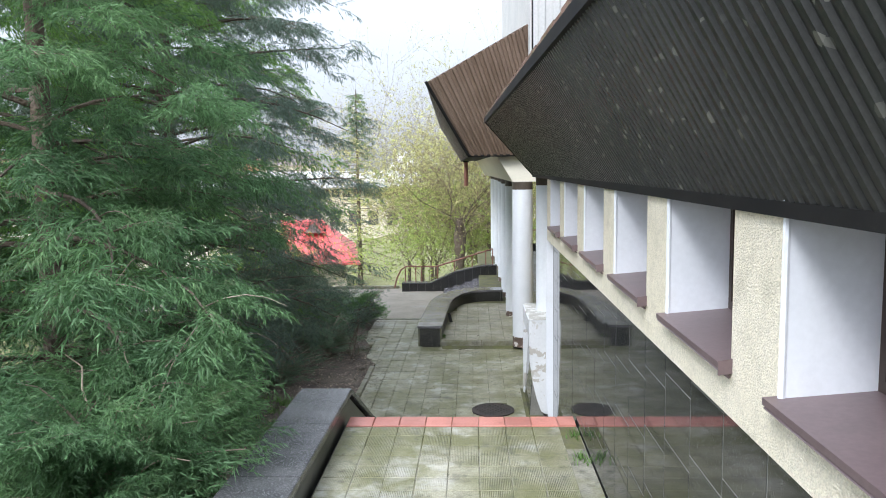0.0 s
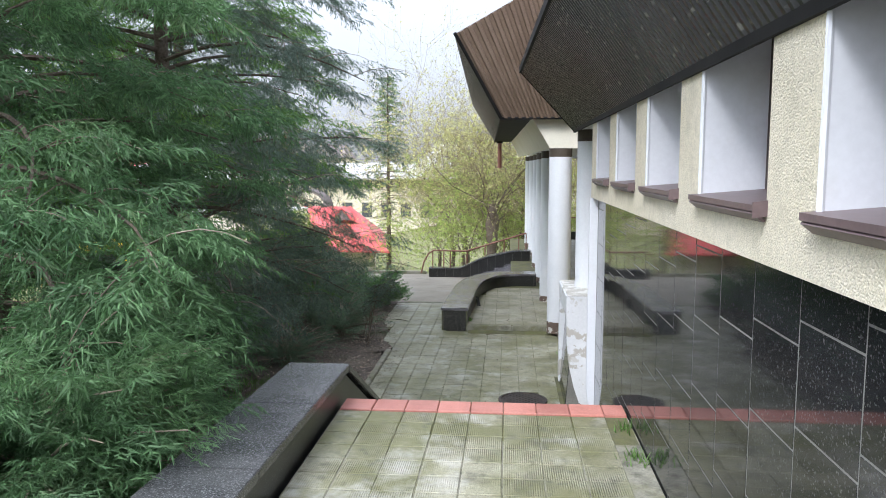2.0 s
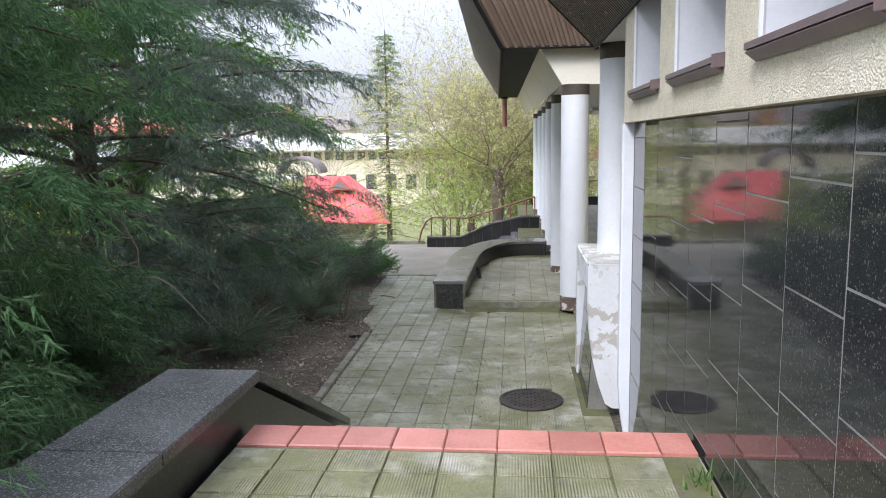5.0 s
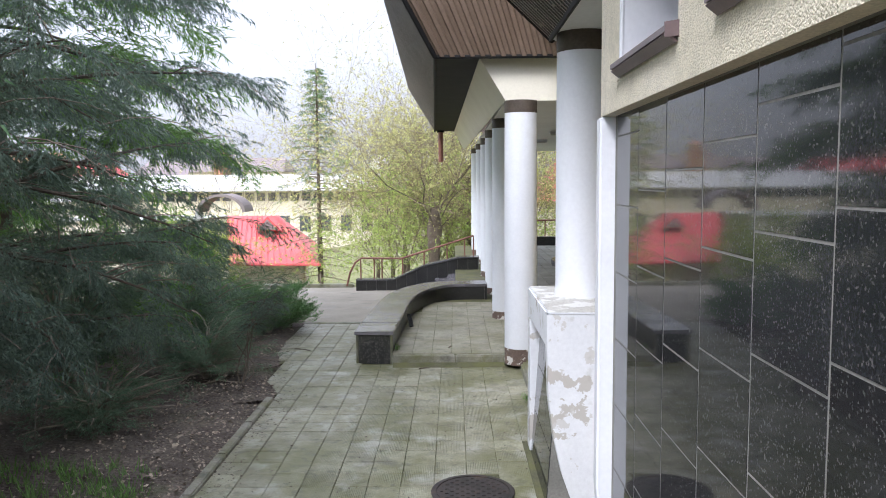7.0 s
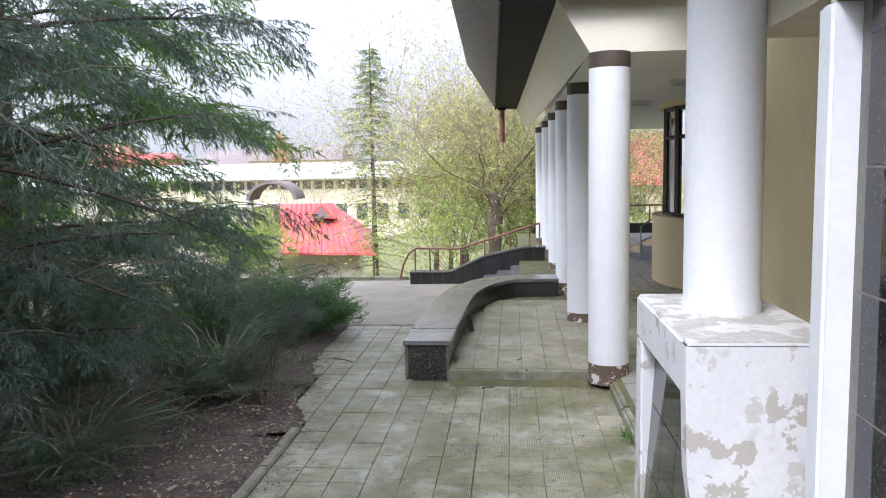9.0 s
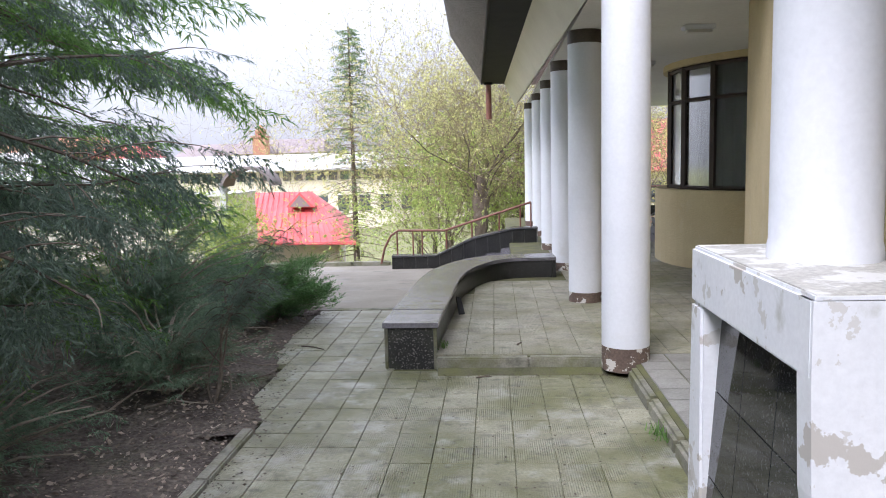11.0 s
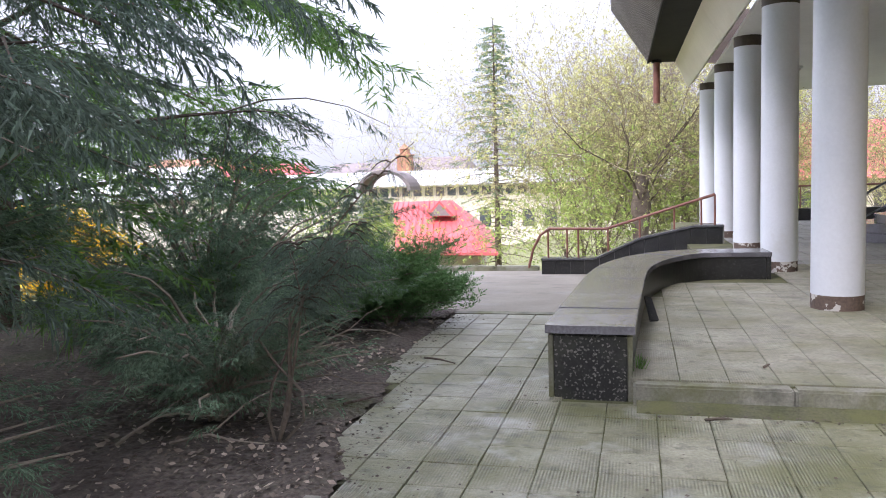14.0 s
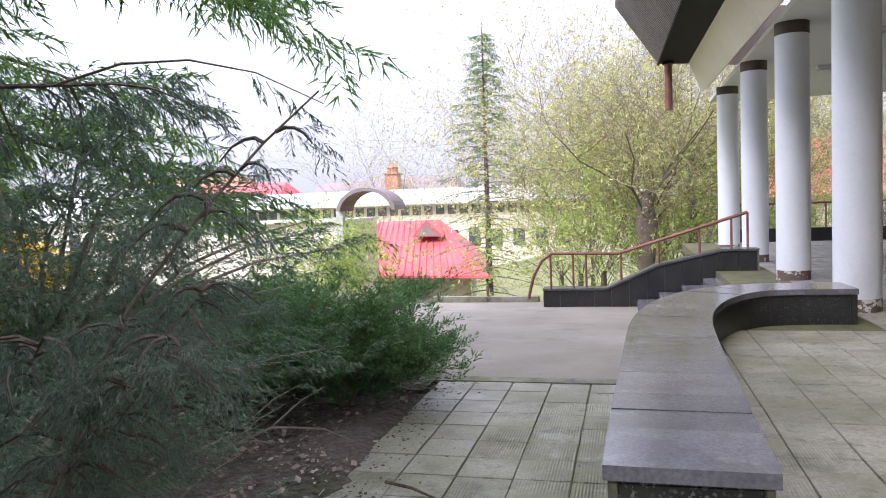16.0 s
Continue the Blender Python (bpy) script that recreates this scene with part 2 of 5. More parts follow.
# plaster colour lowered to stand for the shade of unlit rooms
M_ROOM = surf("shade_dark_plaster", (0.22, 0.21, 0.19), (0.27, 0.26, 0.24), 0.9, 1, 20, 0.05, 0.1)
M_CAP = surf("brown_capital_paint", (0.06, 0.045, 0.035), (0.09, 0.07, 0.055), 0.6, 4, 40, 0.1, 0.25)
M_BASE = surf("peeling_brown_base", (0.12, 0.085, 0.07), (0.16, 0.115, 0.09), 0.8, 6, 40, 0.4, 0.3,
              [((0.62, 0.6, 0.57), 0.56, 0.58, 7.0, 0.95)])
M_KERB = surf("weathered_kerb", (0.22, 0.215, 0.175), (0.30, 0.29, 0.24), 0.9, 2, 50, 0.5, 0.3,
              [(MOSS, 0.42, 0.64, 3.0, 0.75), ((0.07, 0.07, 0.055), 0.52, 0.7, 5.0, 0.7)], rand=0.1)
M_IRON = surf("cast_iron", (0.035, 0.03, 0.028), (0.06, 0.05, 0.045), 0.6, 6, 60, 0.4, 0.35, [((0.10, 0.06, 0.04), 0.55, 0.7, 9.0, 0.6)], metal=0.3)
M_RAIL = surf("rusty_brown_rail", (0.19, 0.075, 0.055), (0.25, 0.11, 0.08), 0.55, 4, 60, 0.15, 0.25, [((0.12, 0.06, 0.04), 0.5, 0.7, 9.0, 0.7)], metal=0.1)
M_STEEL = surf("grey_steel_rail", (0.30, 0.32, 0.35), (0.38, 0.40, 0.42), 0.35, 3, 40, 0.05, 0.1, metal=0.6)
M_ASPHALT = surf("worn_asphalt", (0.25, 0.225, 0.185), (0.32, 0.29, 0.24), 0.92, 0.7, 70, 0.5, 0.3,
                 [((0.36, 0.355, 0.34), 0.56, 0.74, 0.9, 0.6), ((0.08, 0.08, 0.07), 0.58, 0.74, 1.7, 0.5)])
M_LITTER = surf("leaf_litter_soil", (0.105, 0.085, 0.07), (0.165, 0.135, 0.11), 0.98, 1.3, 28, 1.0, 0.5,
                [((0.06, 0.085, 0.025), 0.56, 0.70, 0.9, 0.7), ((0.06, 0.046, 0.036), 0.5, 0.7, 3.0, 0.6)], relief=(22.0, 0.03))
M_GRASS = surf("spring_grass", (0.17, 0.19, 0.07), (0.24, 0.24, 0.11), 0.95, 0.4, 20, 1.0, 0.4, [((0.17, 0.15, 0.07), 0.5, 0.7, 0.6, 0.6)], relief=(12.0, 0.05))
M_DEADLEAF = surf("dry_leaf", (0.25, 0.195, 0.15), (0.37, 0.31, 0.245), 0.9, 3, 60, 0.1, 0.2, island=0.45)
M_BARK = surf("brown_bark", (0.085, 0.065, 0.05), (0.14, 0.11, 0.085), 0.95, 4, 30, 0.8, 0.4, [((0.2, 0.19, 0.16), 0.55, 0.7, 6.0, 0.5)], relief=(25.0, 0.015))
M_TWIG = surf("grey_twig", (0.16, 0.125, 0.095), (0.24, 0.20, 0.16), 0.9, 3, 40, 0.2, 0.3)
M_DEADTWIG = surf("weathered_dead_twig", (0.24, 0.20, 0.15), (0.33, 0.28, 0.22), 0.9, 3, 40, 0.2, 0.3)
M_PALETWIG = surf("pale_spring_twig", (0.16, 0.13, 0.08), (0.25, 0.205, 0.125), 0.9, 3, 40, 0.2, 0.25)
M_CONIFER = surf("cypress_foliage", (0.092, 0.182, 0.081), (0.147, 0.266, 0.109), 0.6, 0.8, 25, 0.0, 0.25, [((0.17, 0.17, 0.085), 0.58, 0.74, 2.0, 0.6)], island=0.4, translucent=0.45)
M_CONIFER2 = surf("blue_green_foliage", (0.125, 0.180, 0.140), (0.175, 0.235, 0.17), 0.6, 0.8, 25, 0.0, 0.25, [((0.12, 0.12, 0.075), 0.6, 0.75, 2.0, 0.6)], island=0.4, translucent=0.45)
M_SHRUB = surf("grey_green_shrub", (0.14, 0.225, 0.14), (0.20, 0.285, 0.18), 0.6, 1.2, 25, 0.0, 0.25, [((0.20, 0.17, 0.11), 0.56, 0.72, 2.2, 0.6)], island=0.45, translucent=0.45)
M_BRIGHT = surf("fresh_conifer_foliage", (0.13, 0.25, 0.06), (0.19, 0.33, 0.09), 0.6, 0.8, 25, 0.0, 0.25, island=0.3, translucent=0.5)
M_JUNIPER = surf("juniper_foliage", (0.13, 0.25, 0.09), (0.18, 0.33, 0.12), 0.6, 1.5, 25, 0.0, 0.25, island=0.35, translucent=0.25)
M_SPRUCE = surf("far_larch_foliage", (0.13, 0.20, 0.085), (0.19, 0.27, 0.12), 0.7, 0.5, 10, 0.0, 0.2, island=0.3, translucent=0.3)
M_BUD = surf("yellow_green_buds", (0.46, 0.47, 0.16), (0.55, 0.52, 0.24), 0.7, 0.5, 10, 0.0, 0.2, island=0.35, translucent=0.4)
M_BUDGREEN = surf("green_buds", (0.29, 0.40, 0.09), (0.40, 0.47, 0.14), 0.7, 0.5, 10, 0.0, 0.2, island=0.35, translucent=0.4)
M_FORSYTHIA = surf("forsythia_bloom", (0.74, 0.50, 0.012), (0.82, 0.60, 0.03), 0.7, 0.6, 10, 0.0, 0.2, island=0.25, translucent=0.35)
M_REDROOF = surf("red_sheet_roof", (0.56, 0.085, 0.09), (0.64, 0.13, 0.13), 0.5, 0.6, 8, 0.1, 0.1, [((0.42, 0.07, 0.07), 0.55, 0.75, 0.8, 0.5)])
M_HOUSE = surf("pale_house_wall", (0.62, 0.58, 0.48), (0.68, 0.64, 0.55), 0.9, 0.4, 6, 0.1, 0.08)
M_FARWALL = surf("far_cream_wall", (0.66, 0.60, 0.46), (0.70, 0.65, 0.52), 0.9, 0.1, 3, 0.0, 0.05)
M_FARROOF = surf("far_pale_roof", (0.52, 0.52, 0.51), (0.60, 0.60, 0.585), 0.8, 0.1, 3, 0.0, 0.05)
M_FARDARK = surf("far_slate_roof", (0.20, 0.17, 0.17), (0.26, 0.22, 0.22), 0.8, 0.1, 3, 0.0, 0.1)
M_ORANGE = surf("far_brick", (0.40, 0.19, 0.12), (0.47, 0.24, 0.16), 0.8, 0.2, 4, 0.0, 0.1)
M_FARGLASS = surf("far_window_pane", (0.06, 0.07, 0.08), (0.10, 0.11, 0.12), 0.15, 0.5, 5, 0.0, 0.1)
M_LAMP = surf("frosted_lamp_cover", (0.6, 0.6, 0.58), (0.65, 0.65, 0.63), 0.4, 2, 20, 0.0, 0.05)


# ---------- mesh helpers ----------
class Mesh:
    """Collects vertices and faces."""

    def __init__(self):
        self.v, self.f = [], []

    def add(self, verts, faces):
        k = len(self.v)
        self.v += [tuple(p) for p in verts]
        self.f += [tuple(i + k for i in f) for f in faces]
        return self

    def box(self, x0, x1, y0, y1, z0, z1):
        v = [(x, y, z) for z in (z0, z1) for y in (y0, y1) for x in (x0, x1)]
        return self.add(v, [(0, 2, 3, 1), (4, 5, 7, 6), (0, 1, 5, 4), (2, 6, 7, 3), (0, 4, 6, 2), (1, 3, 7, 5)])

    def prism(self, poly, axis, a, b):
        """A polygon swept from a to b along an axis; the polygon's pairs are the other two axes in order."""
        def at(p, w):
            q = list(p)
            q.insert("xyz".index(axis), w)
            return q
        n = len(poly)
        v = [at(p, a) for p in poly] + [at(p, b) for p in poly]
        f = [tuple(range(n))[::-1], tuple(range(n, 2 * n))] + [(i, (i + 1) % n, n + (i + 1) % n, n + i) for i in range(n)]
        return self.add(v, f)

    def tube(self, pts, radii, n=8, caps=True):
        pts = [Vector(p) for p in pts]
        rings = []
        side = None
        for i, p in enumerate(pts):
            d = (pts[min(i + 1, len(pts) - 1)] - pts[max(i - 1, 0)]).normalized()
            if side is None:
                side = d.cross(Vector((0, 0, 1) if abs(d.z) < 0.9 else (1, 0, 0))).normalized()
            else:
                side = (side - d * side.dot(d)).normalized()
            up = d.cross(side)
            r = radii[i] if isinstance(radii, (list, tuple)) else radii
            rings.append([p + r * (math.cos(2 * math.pi * k / n) * side + math.sin(2 * math.pi * k / n) * up) for k in range(n)])
        f = [(i * n + k, i * n + (k + 1) % n, (i + 1) * n + (k + 1) % n, (i + 1) * n + k) for i in range(len(pts) - 1) for k in range(n)]
        if caps:
            f += [tuple(range(n))[::-1], tuple(range((len(pts) - 1) * n, len(pts) * n))]
        return self.add([q for r in rings for q in r], f)

    def lathe(self, x, y, prof, n=28):
        v = [(x + r * math.cos(2 * math.pi * k / n), y + r * math.sin(2 * math.pi * k / n), z) for r, z in prof for k in range(n)]
        f = [(i * n + k, i * n + (k + 1) % n, (i + 1) * n + (k + 1) % n, (i + 1) * n + k) for i in range(len(prof) - 1) for k in range(n)]
        f += [tuple(range(n))[::-1], tuple(range((len(prof) - 1) * n, len(prof) * n))]
        return self.add(v, f)


def part(name, mb, material, parent=None, label="", smooth=False, bevel=0.0):
    me = bpy.data.meshes.new(name)
    me.from_pydata(mb.v, [], mb.f)
    if bevel or smooth:
        b = bmesh.new()
        b.from_mesh(me)
        if bevel:
            bmesh.ops.remove_doubles(b, verts=b.verts, dist=1e-5)
            bmesh.ops.bevel(b, geom=list(b.edges), offset=bevel, segments=2, affect="EDGES", clamp_overlap=True)
        bmesh.ops.recalc_face_normals(b, faces=b.faces)
        b.to_mesh(me)
        b.free()
    if smooth:
        me.shade_smooth()
        me.set_sharp_from_angle(angle=radians(40))
    me.materials.append(material)
    ob = new(name, me)
    ob.parent = parent
    if label:
        ob["label"] = label
    return ob


def thing(name, label, category, group="", at=(0, 0, 0)):
    ob = new(name)
    ob.location = at
    ob.empty_display_size = 0.1
    return tagged(ob, label, category, group)


def structure(name, mb, material, label, smooth=False, bevel=0.0, category="", kind="structure"):
    return tagged(part(name, mb, material, None, label, smooth, bevel), label, category or name.split("_")[0], "", kind)


def big_mesh(name, verts, faces, material, parent=None, label=""):
    """A mesh from arrays of vertices and quads."""
    me = bpy.data.meshes.new(name)
    n = len(faces)
    me.vertices.add(len(verts))
    me.vertices.foreach_set("co", np.asarray(verts, np.float32).ravel())
    k = faces.shape[1]
    me.loops.add(n * k)
    me.loops.foreach_set("vertex_index", faces.astype(np.int32).ravel())
    me.polygons.add(n)
    me.polygons.foreach_set("loop_start", np.arange(0, n * k, k, dtype=np.int32))
    me.update(calc_edges=True)
    me.validate()
    me.materials.append(material)
    ob = new(name, me)
    ob.parent = parent
    if label:
        ob["label"] = label
    return ob


def corrugated(mb, a0, a1, b0, b1, normal, pitch=0.14, depth=0.035, thick=0.03):
    """Trapezoid ribs that run from the edge a0-a1 to the edge b0-b1, standing out along the normal."""
    a0, a1, b0, b1, nv = (Vector(p) for p in (a0, a1, b0, b1, normal))
    length = max((a1 - a0).length, (b1 - b0).length)
    count = max(1, round(length / pitch))
    us, hs = [], []
    for i in range(count):
        for u, h in ((0.0, 0), (0.38, 0), (0.5, 1), (0.88, 1)):
            us.append((i + u) / count)
            hs.append(h * depth)
    us.append(1.0)
    hs.append(0)
    k = len(us)
    lo = [a0.lerp(a1, u) + nv * h for u, h in zip(us, hs)]
    hi = [b0.lerp(b1, u) + nv * h for u, h in zip(us, hs)]
    back = [p - nv * (thick + h) for p, h in zip(lo, hs)] + [p - nv * (thick + h) for p, h in zip(hi, hs)]
    f = [(i, i + 1, k + i + 1, k + i) for i in range(k - 1)]
    f += [(2 * k + i + 1, 2 * k + i, 3 * k + i, 3 * k + i + 1) for i in range(k - 1)]
    f += [(i + 1, i, 2 * k + i, 2 * k + i + 1) for i in range(k - 1)] + [(k + i, k + i + 1, 3 * k + i + 1, 3 * k + i) for i in range(k - 1)]
    f += [(0, k, 3 * k, 2 * k), (k - 1, 3 * k - 1, 4 * k - 1, 2 * k - 1)]
    mb.add(lo + hi + back, f)
    return mb


def smooth01(v):
    v = max(0.0, min(1.0, v))
    return v * v * (3 - 2 * v)


# ---------- the ground ----------
def ground_z(x, y):
    z = 0.0
    if y > 20.8:
        z = -0.5 * min(1.0, (y - 20.8) / 7.8)
    if y > 29.6:
        z -= 2.4 * smooth01((y - 29.6) / 9) + 1.7 * smooth01((y - 40) / 20)
    if x < -1.6 and y < 11.5:
        z += 1.25 * smooth01((11.0 - y) / 6.0) + 1.3 * smooth01((3.0 - y) / 5.0)
    if x < -9:
        z -= 1.3 * smooth01((-9 - x) / 8) * smooth01((y - 14) / 12)
    return z


def flare(y):
    """How much further the paving spreads into the bed past the edging."""
    return 0.33 * smooth01((y - 15.5) / 1.5) + 0.28 * smooth01((y - 17) / 2)


def build_ground():
    xs = sorted(set([-400, -250, -150, -100, -70, -50, -40] + [round(-30 + 0.9 * i, 2) for i in range(24)] + [-8.6 + 0.4 * i for i in range(17)]
                    + [-2.14, -2.1, -1.6, 0, 4, 9, 16, 25, 40, 70, 120, 250, 400]))
    ys = sorted(set([-120, -60, -30, -15, -8, -4] + [-2 + 0.5 * i for i in range(46)] + [21 + 1.0 * i for i in range(41)] + [64, 70, 80, 95, 120, 160, 240, 400, 700]))
    verts, faces, mats = [], [], []
    for y in ys:
        for x in xs:
            bed = x < -2.2 - flare(y) and y < 20.6
            bumpy = 0.05 * noise.noise((x * 0.9, y * 0.9, 0)) + 0.025 * noise.noise((x * 3, y * 3, 4)) if bed else 0
            verts.append((x, y, ground_z(x, y) - 0.06 + (0.045 + bumpy if bed else 0)))
    w = len(xs)
    for j in range(len(ys) - 1):
        for i in range(w - 1):
            faces.append((j * w + i, j * w + i + 1, (j + 1) * w + i + 1, (j + 1) * w + i))
            cx, cy = (xs[i] + xs[i + 1]) / 2, (ys[j] + ys[j + 1]) / 2
            mats.append(0 if (-9.5 < cx < 3 and cy < 21.2) else 1)
    mb = Mesh().add(verts, faces)
    ob = structure("ground", mb, M_LITTER, "brown leaf litter under the conifers, spring grass beyond", category="ground")
    ob.data.materials.append(M_GRASS)
    ob.data.polygons.foreach_set("material_index", mats)
    ob.data.shade_smooth()


build_ground()

# road past the bench, one sheet that falls away
mb = Mesh()
rv, rf = [], []
RX = [-16, -12, -8, -5, -3.2, -2.0, -1.0, 0.3, 1.0]
RY = [20.78, 22, 23.5, 25, 26.5, 28, 29.25]
for y in RY:
    for x in RX:
        rv.append((x, y, ground_z(x, y) + 0.004 + (-0.01 if x < -2.4 else 0)))
for j in range(len(RY) - 1):
    for i in range(len(RX) - 1):
        k = j * len(RX) + i
        rf.append((k, k + 1, k + len(RX) + 1, k + len(RX)))
structure("road", mb.add(rv, rf), M_ASPHALT, "worn grey asphalt drive sloping down past the porch", category="road")
structure("joint_strip", Mesh().box(-2.85, -1.32, 20.66, 20.82, -0.03, 0.008), M_KERB, "pale worn concrete strip between paving and asphalt", bevel=0.006, category="kerb")

# ---------- stairs, landings, side parapet ----------
X0, X1 = -1.5, 1.17
UP, MID, LAND = 2.75, 1.98, 1.25
prof = [(-6.0, -0.06), (-6.0, UP), (0.1, UP)]
for i in range(1, 5):
    prof += [(0.1 + 0.33 * (i - 1), UP - 0.1925 * i)] + [(0.1 + 0.33 * i, UP - 0.1925 * i)]
prof[-1] = (3.3, MID)
for i in range(1, 5):
    prof += [(3.3 + 0.33 * (i - 1), MID - 0.1825 * i)] + [(3.3 + 0.33 * i, MID - 0.1825 * i)]
prof[-1] = (8.42, LAND - 0.012)
prof += [(8.42, LAND - 0.03), (8.70, LAND - 0.03)]
RISE = LAND / 7
for i in range(1, 7):
    prof += [(8.70 + 0.3 * (i - 1), LAND - RISE * i), (8.70 + 0.3 * i, LAND - RISE * i)]
prof += [(10.5, -0.06)]
structure("stairs", Mesh().prism(prof, "x", X0, X1), M_KERB, "weathered concrete steps and landings beside the wall", category="stairs")
# parapet on the garden side
wall_poly = [(-6, 0.0), (-6, 3.05), (0.1, 3.05), (1.42, 2.28), (3.3, 2.28), (4.6, 1.56), (8.80, 1.48), (11.25, 0.20), (11.25, -0.06)]
structure("parapet_wall", Mesh().prism(wall_poly, "x", -2.06, -1.53), M_BLACKSIDE, "black granite side wall of the steps", category="wall")
cop = thing("parapet_coping", "grey speckled granite coping slabs on the stair parapet", "coping")
runs = [(4.6, 1.565, 6.1, 1.545), (6.104, 1.545, 7.5, 1.52), (7.504, 1.52, 8.85, 1.495), (8.854, 1.49, 11.33, 0.215),
        (3.2, 2.30, 4.596, 1.57), (1.4, 2.30, 3.196, 2.30), (0.1, 3.07, 1.396, 2.30), (-6, 3.07, 0.096, 3.07)]
for ya, za, yb, zb in runs:
    part("slab", Mesh().prism([(ya, za), (yb, zb), (yb, zb + 0.075), (ya, za + 0.075)], "x", -2.1, -1.49), M_COPING, cop, bevel=0.006)

# ---------- tall wing with the row of windows ----------
WX = 1.10          # face of the pebble-dash band
BX = 1.18          # face of the black tiles
Y_END = 11.15
structure("wall_backing", Mesh().box(BX + 0.002, BX + 0.25, -6, Y_END - 0.06, -0.06, 3.3), M_GROUT, "pale grout behind black wall tiles", category="wall")
WIN_W, WIN_Z0, WIN_Z1 = 1.07, 3.33, 4.30
FAR_JAMBS = [10.60 - 1.583 * i for i in range(11)]
band = Mesh()
edges = [Y_END]
for fj in FAR_JAMBS:
    if fj - WIN_W < -5.9:
        break
    band.box(WX, 1.55, fj, edges[-1], WIN_Z0, WIN_Z1)
    edges.append(fj - WIN_W)
band.box(WX, 1.55, -6, edges[-1], WIN_Z0, WIN_Z1)
band.box(WX, 1.55, -6, Y_END, 3.13, WIN_Z0)
structure("wall_upper", band, M_DASH, "cream pebble-dash band with window openings", category="wall")
structure("wall_end", Mesh().box(1.56, 7, Y_END - 0.2, Y_END, -0.06, 5.0), M_OCHRE, "ochre end wall of the wing", category="wall")
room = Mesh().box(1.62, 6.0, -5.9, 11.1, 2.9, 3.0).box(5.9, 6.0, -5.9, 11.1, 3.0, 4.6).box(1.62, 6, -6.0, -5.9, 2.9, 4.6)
structure("room_inside", room, M_ROOM, "plain room behind the windows, coloured dark for indoor shade", category="wall")


def wing_window(fj):
    w = thing("window", "dark framed window with white reveals and a plum metal sill", "window", "windows of the wing", (0, fj - WIN_W, 0))
    y0, y1 = 0.0, WIN_W
    part("reveal", Mesh().box(WX + 0.012, 1.53, y1 - 0.012, y1 + 0.006, WIN_Z0 + 0.03, WIN_Z1), M_WHITE, w, "white painted far reveal")
    part("reveal", Mesh().box(WX + 0.012, 1.53, y0 - 0.006, y0 + 0.012, WIN_Z0 + 0.03, WIN_Z1), M_WHITE, w, "white painted near reveal")
    part("reveal_bead", Mesh().tube([(WX + 0.004, y1 - 0.004, WIN_Z0 + 0.03), (WX + 0.004, y1 - 0.004, WIN_Z1)], 0.014, 8), M_WHITE, w, smooth=True)
    sill = part("sill", Mesh().prism([(1.045, 3.345), (1.058, 3.345), (1.058, 3.358), (1.45, 3.385), (1.45, 3.405), (1.045, 3.372)], "y", y0 - 0.015, y1 + 0.02), M_SILL, w, "plum folded metal sill")
    part("drip", Mesh().prism([(1.045, 3.335), (1.09, 3.300), (1.098, 3.308), (1.058, 3.348)], "y", y0 - 0.005, y1 + 0.01), M_SILL, sill)
    part("end_fold", Mesh().prism([(1.04, 3.318), (1.13, 3.33), (1.13, 3.395), (1.04, 3.382)], "y", y0 - 0.02, y0 - 0.012), M_SILL, sill)
    fr = Mesh()
    for a, b, c, d in ((y0, y0 + 0.055, 3.38, WIN_Z1), (y1 - 0.055, y1, 3.38, WIN_Z1), (y0 + 0.055, y1 - 0.055, 3.38, 3.45), (y0 + 0.055, y1 - 0.055, WIN_Z1 - 0.05, WIN_Z1)):
        fr.box(1.44, 1.52, a, b, c, d)
    part("frame", fr, M_FRAME, w, "dark stained outer frame")
    sa = Mesh()
    for a, b, c, d in ((y0 + 0.06, y0 + 0.11, 3.455, 4.245), (y1 - 0.11, y1 - 0.06, 3.455, 4.245), (y0 + 0.11, y1 - 0.11, 3.455, 3.50), (0.53, 0.58, 3.50, 4.245)):
        sa.box(1.465, 1.51, a, b, c, d)
    part("sash", sa, M_INNER, w, "white painted sash")
    pane = part("pane", Mesh().box(1.485, 1.49, y0 + 0.1, y1 - 0.1, 3.47, 4.26), M_GLASS, w, "clear glass pane")
    pane.visible_shadow = False
    cu = Mesh()
    n = 36
    pts = [(1.72 + 0.02 * math.sin(i * 1.1) + 0.01 * math.sin(i * 2.7), y0 + (y1 - y0) * i / n) for i in range(n + 1)]
    cu.add([(x, y, 3.3) for x, y in pts] + [(x, y, 4.4) for x, y in pts], [(i, i + 1, n + 2 + i, n + 1 + i) for i in range(n)])
    part("curtain", cu, M_CURTAIN, w, "pale net curtain")
    return w


first = wing_window(FAR_JAMBS[0])
for fj in FAR_JAMBS[1:]:
    if fj - WIN_W > -5.9:
        copy_thing(first, pose(0, fj - WIN_W, 0))


def eave_x(y):
    return 0.27 + 0.033 * (14.24 - y)


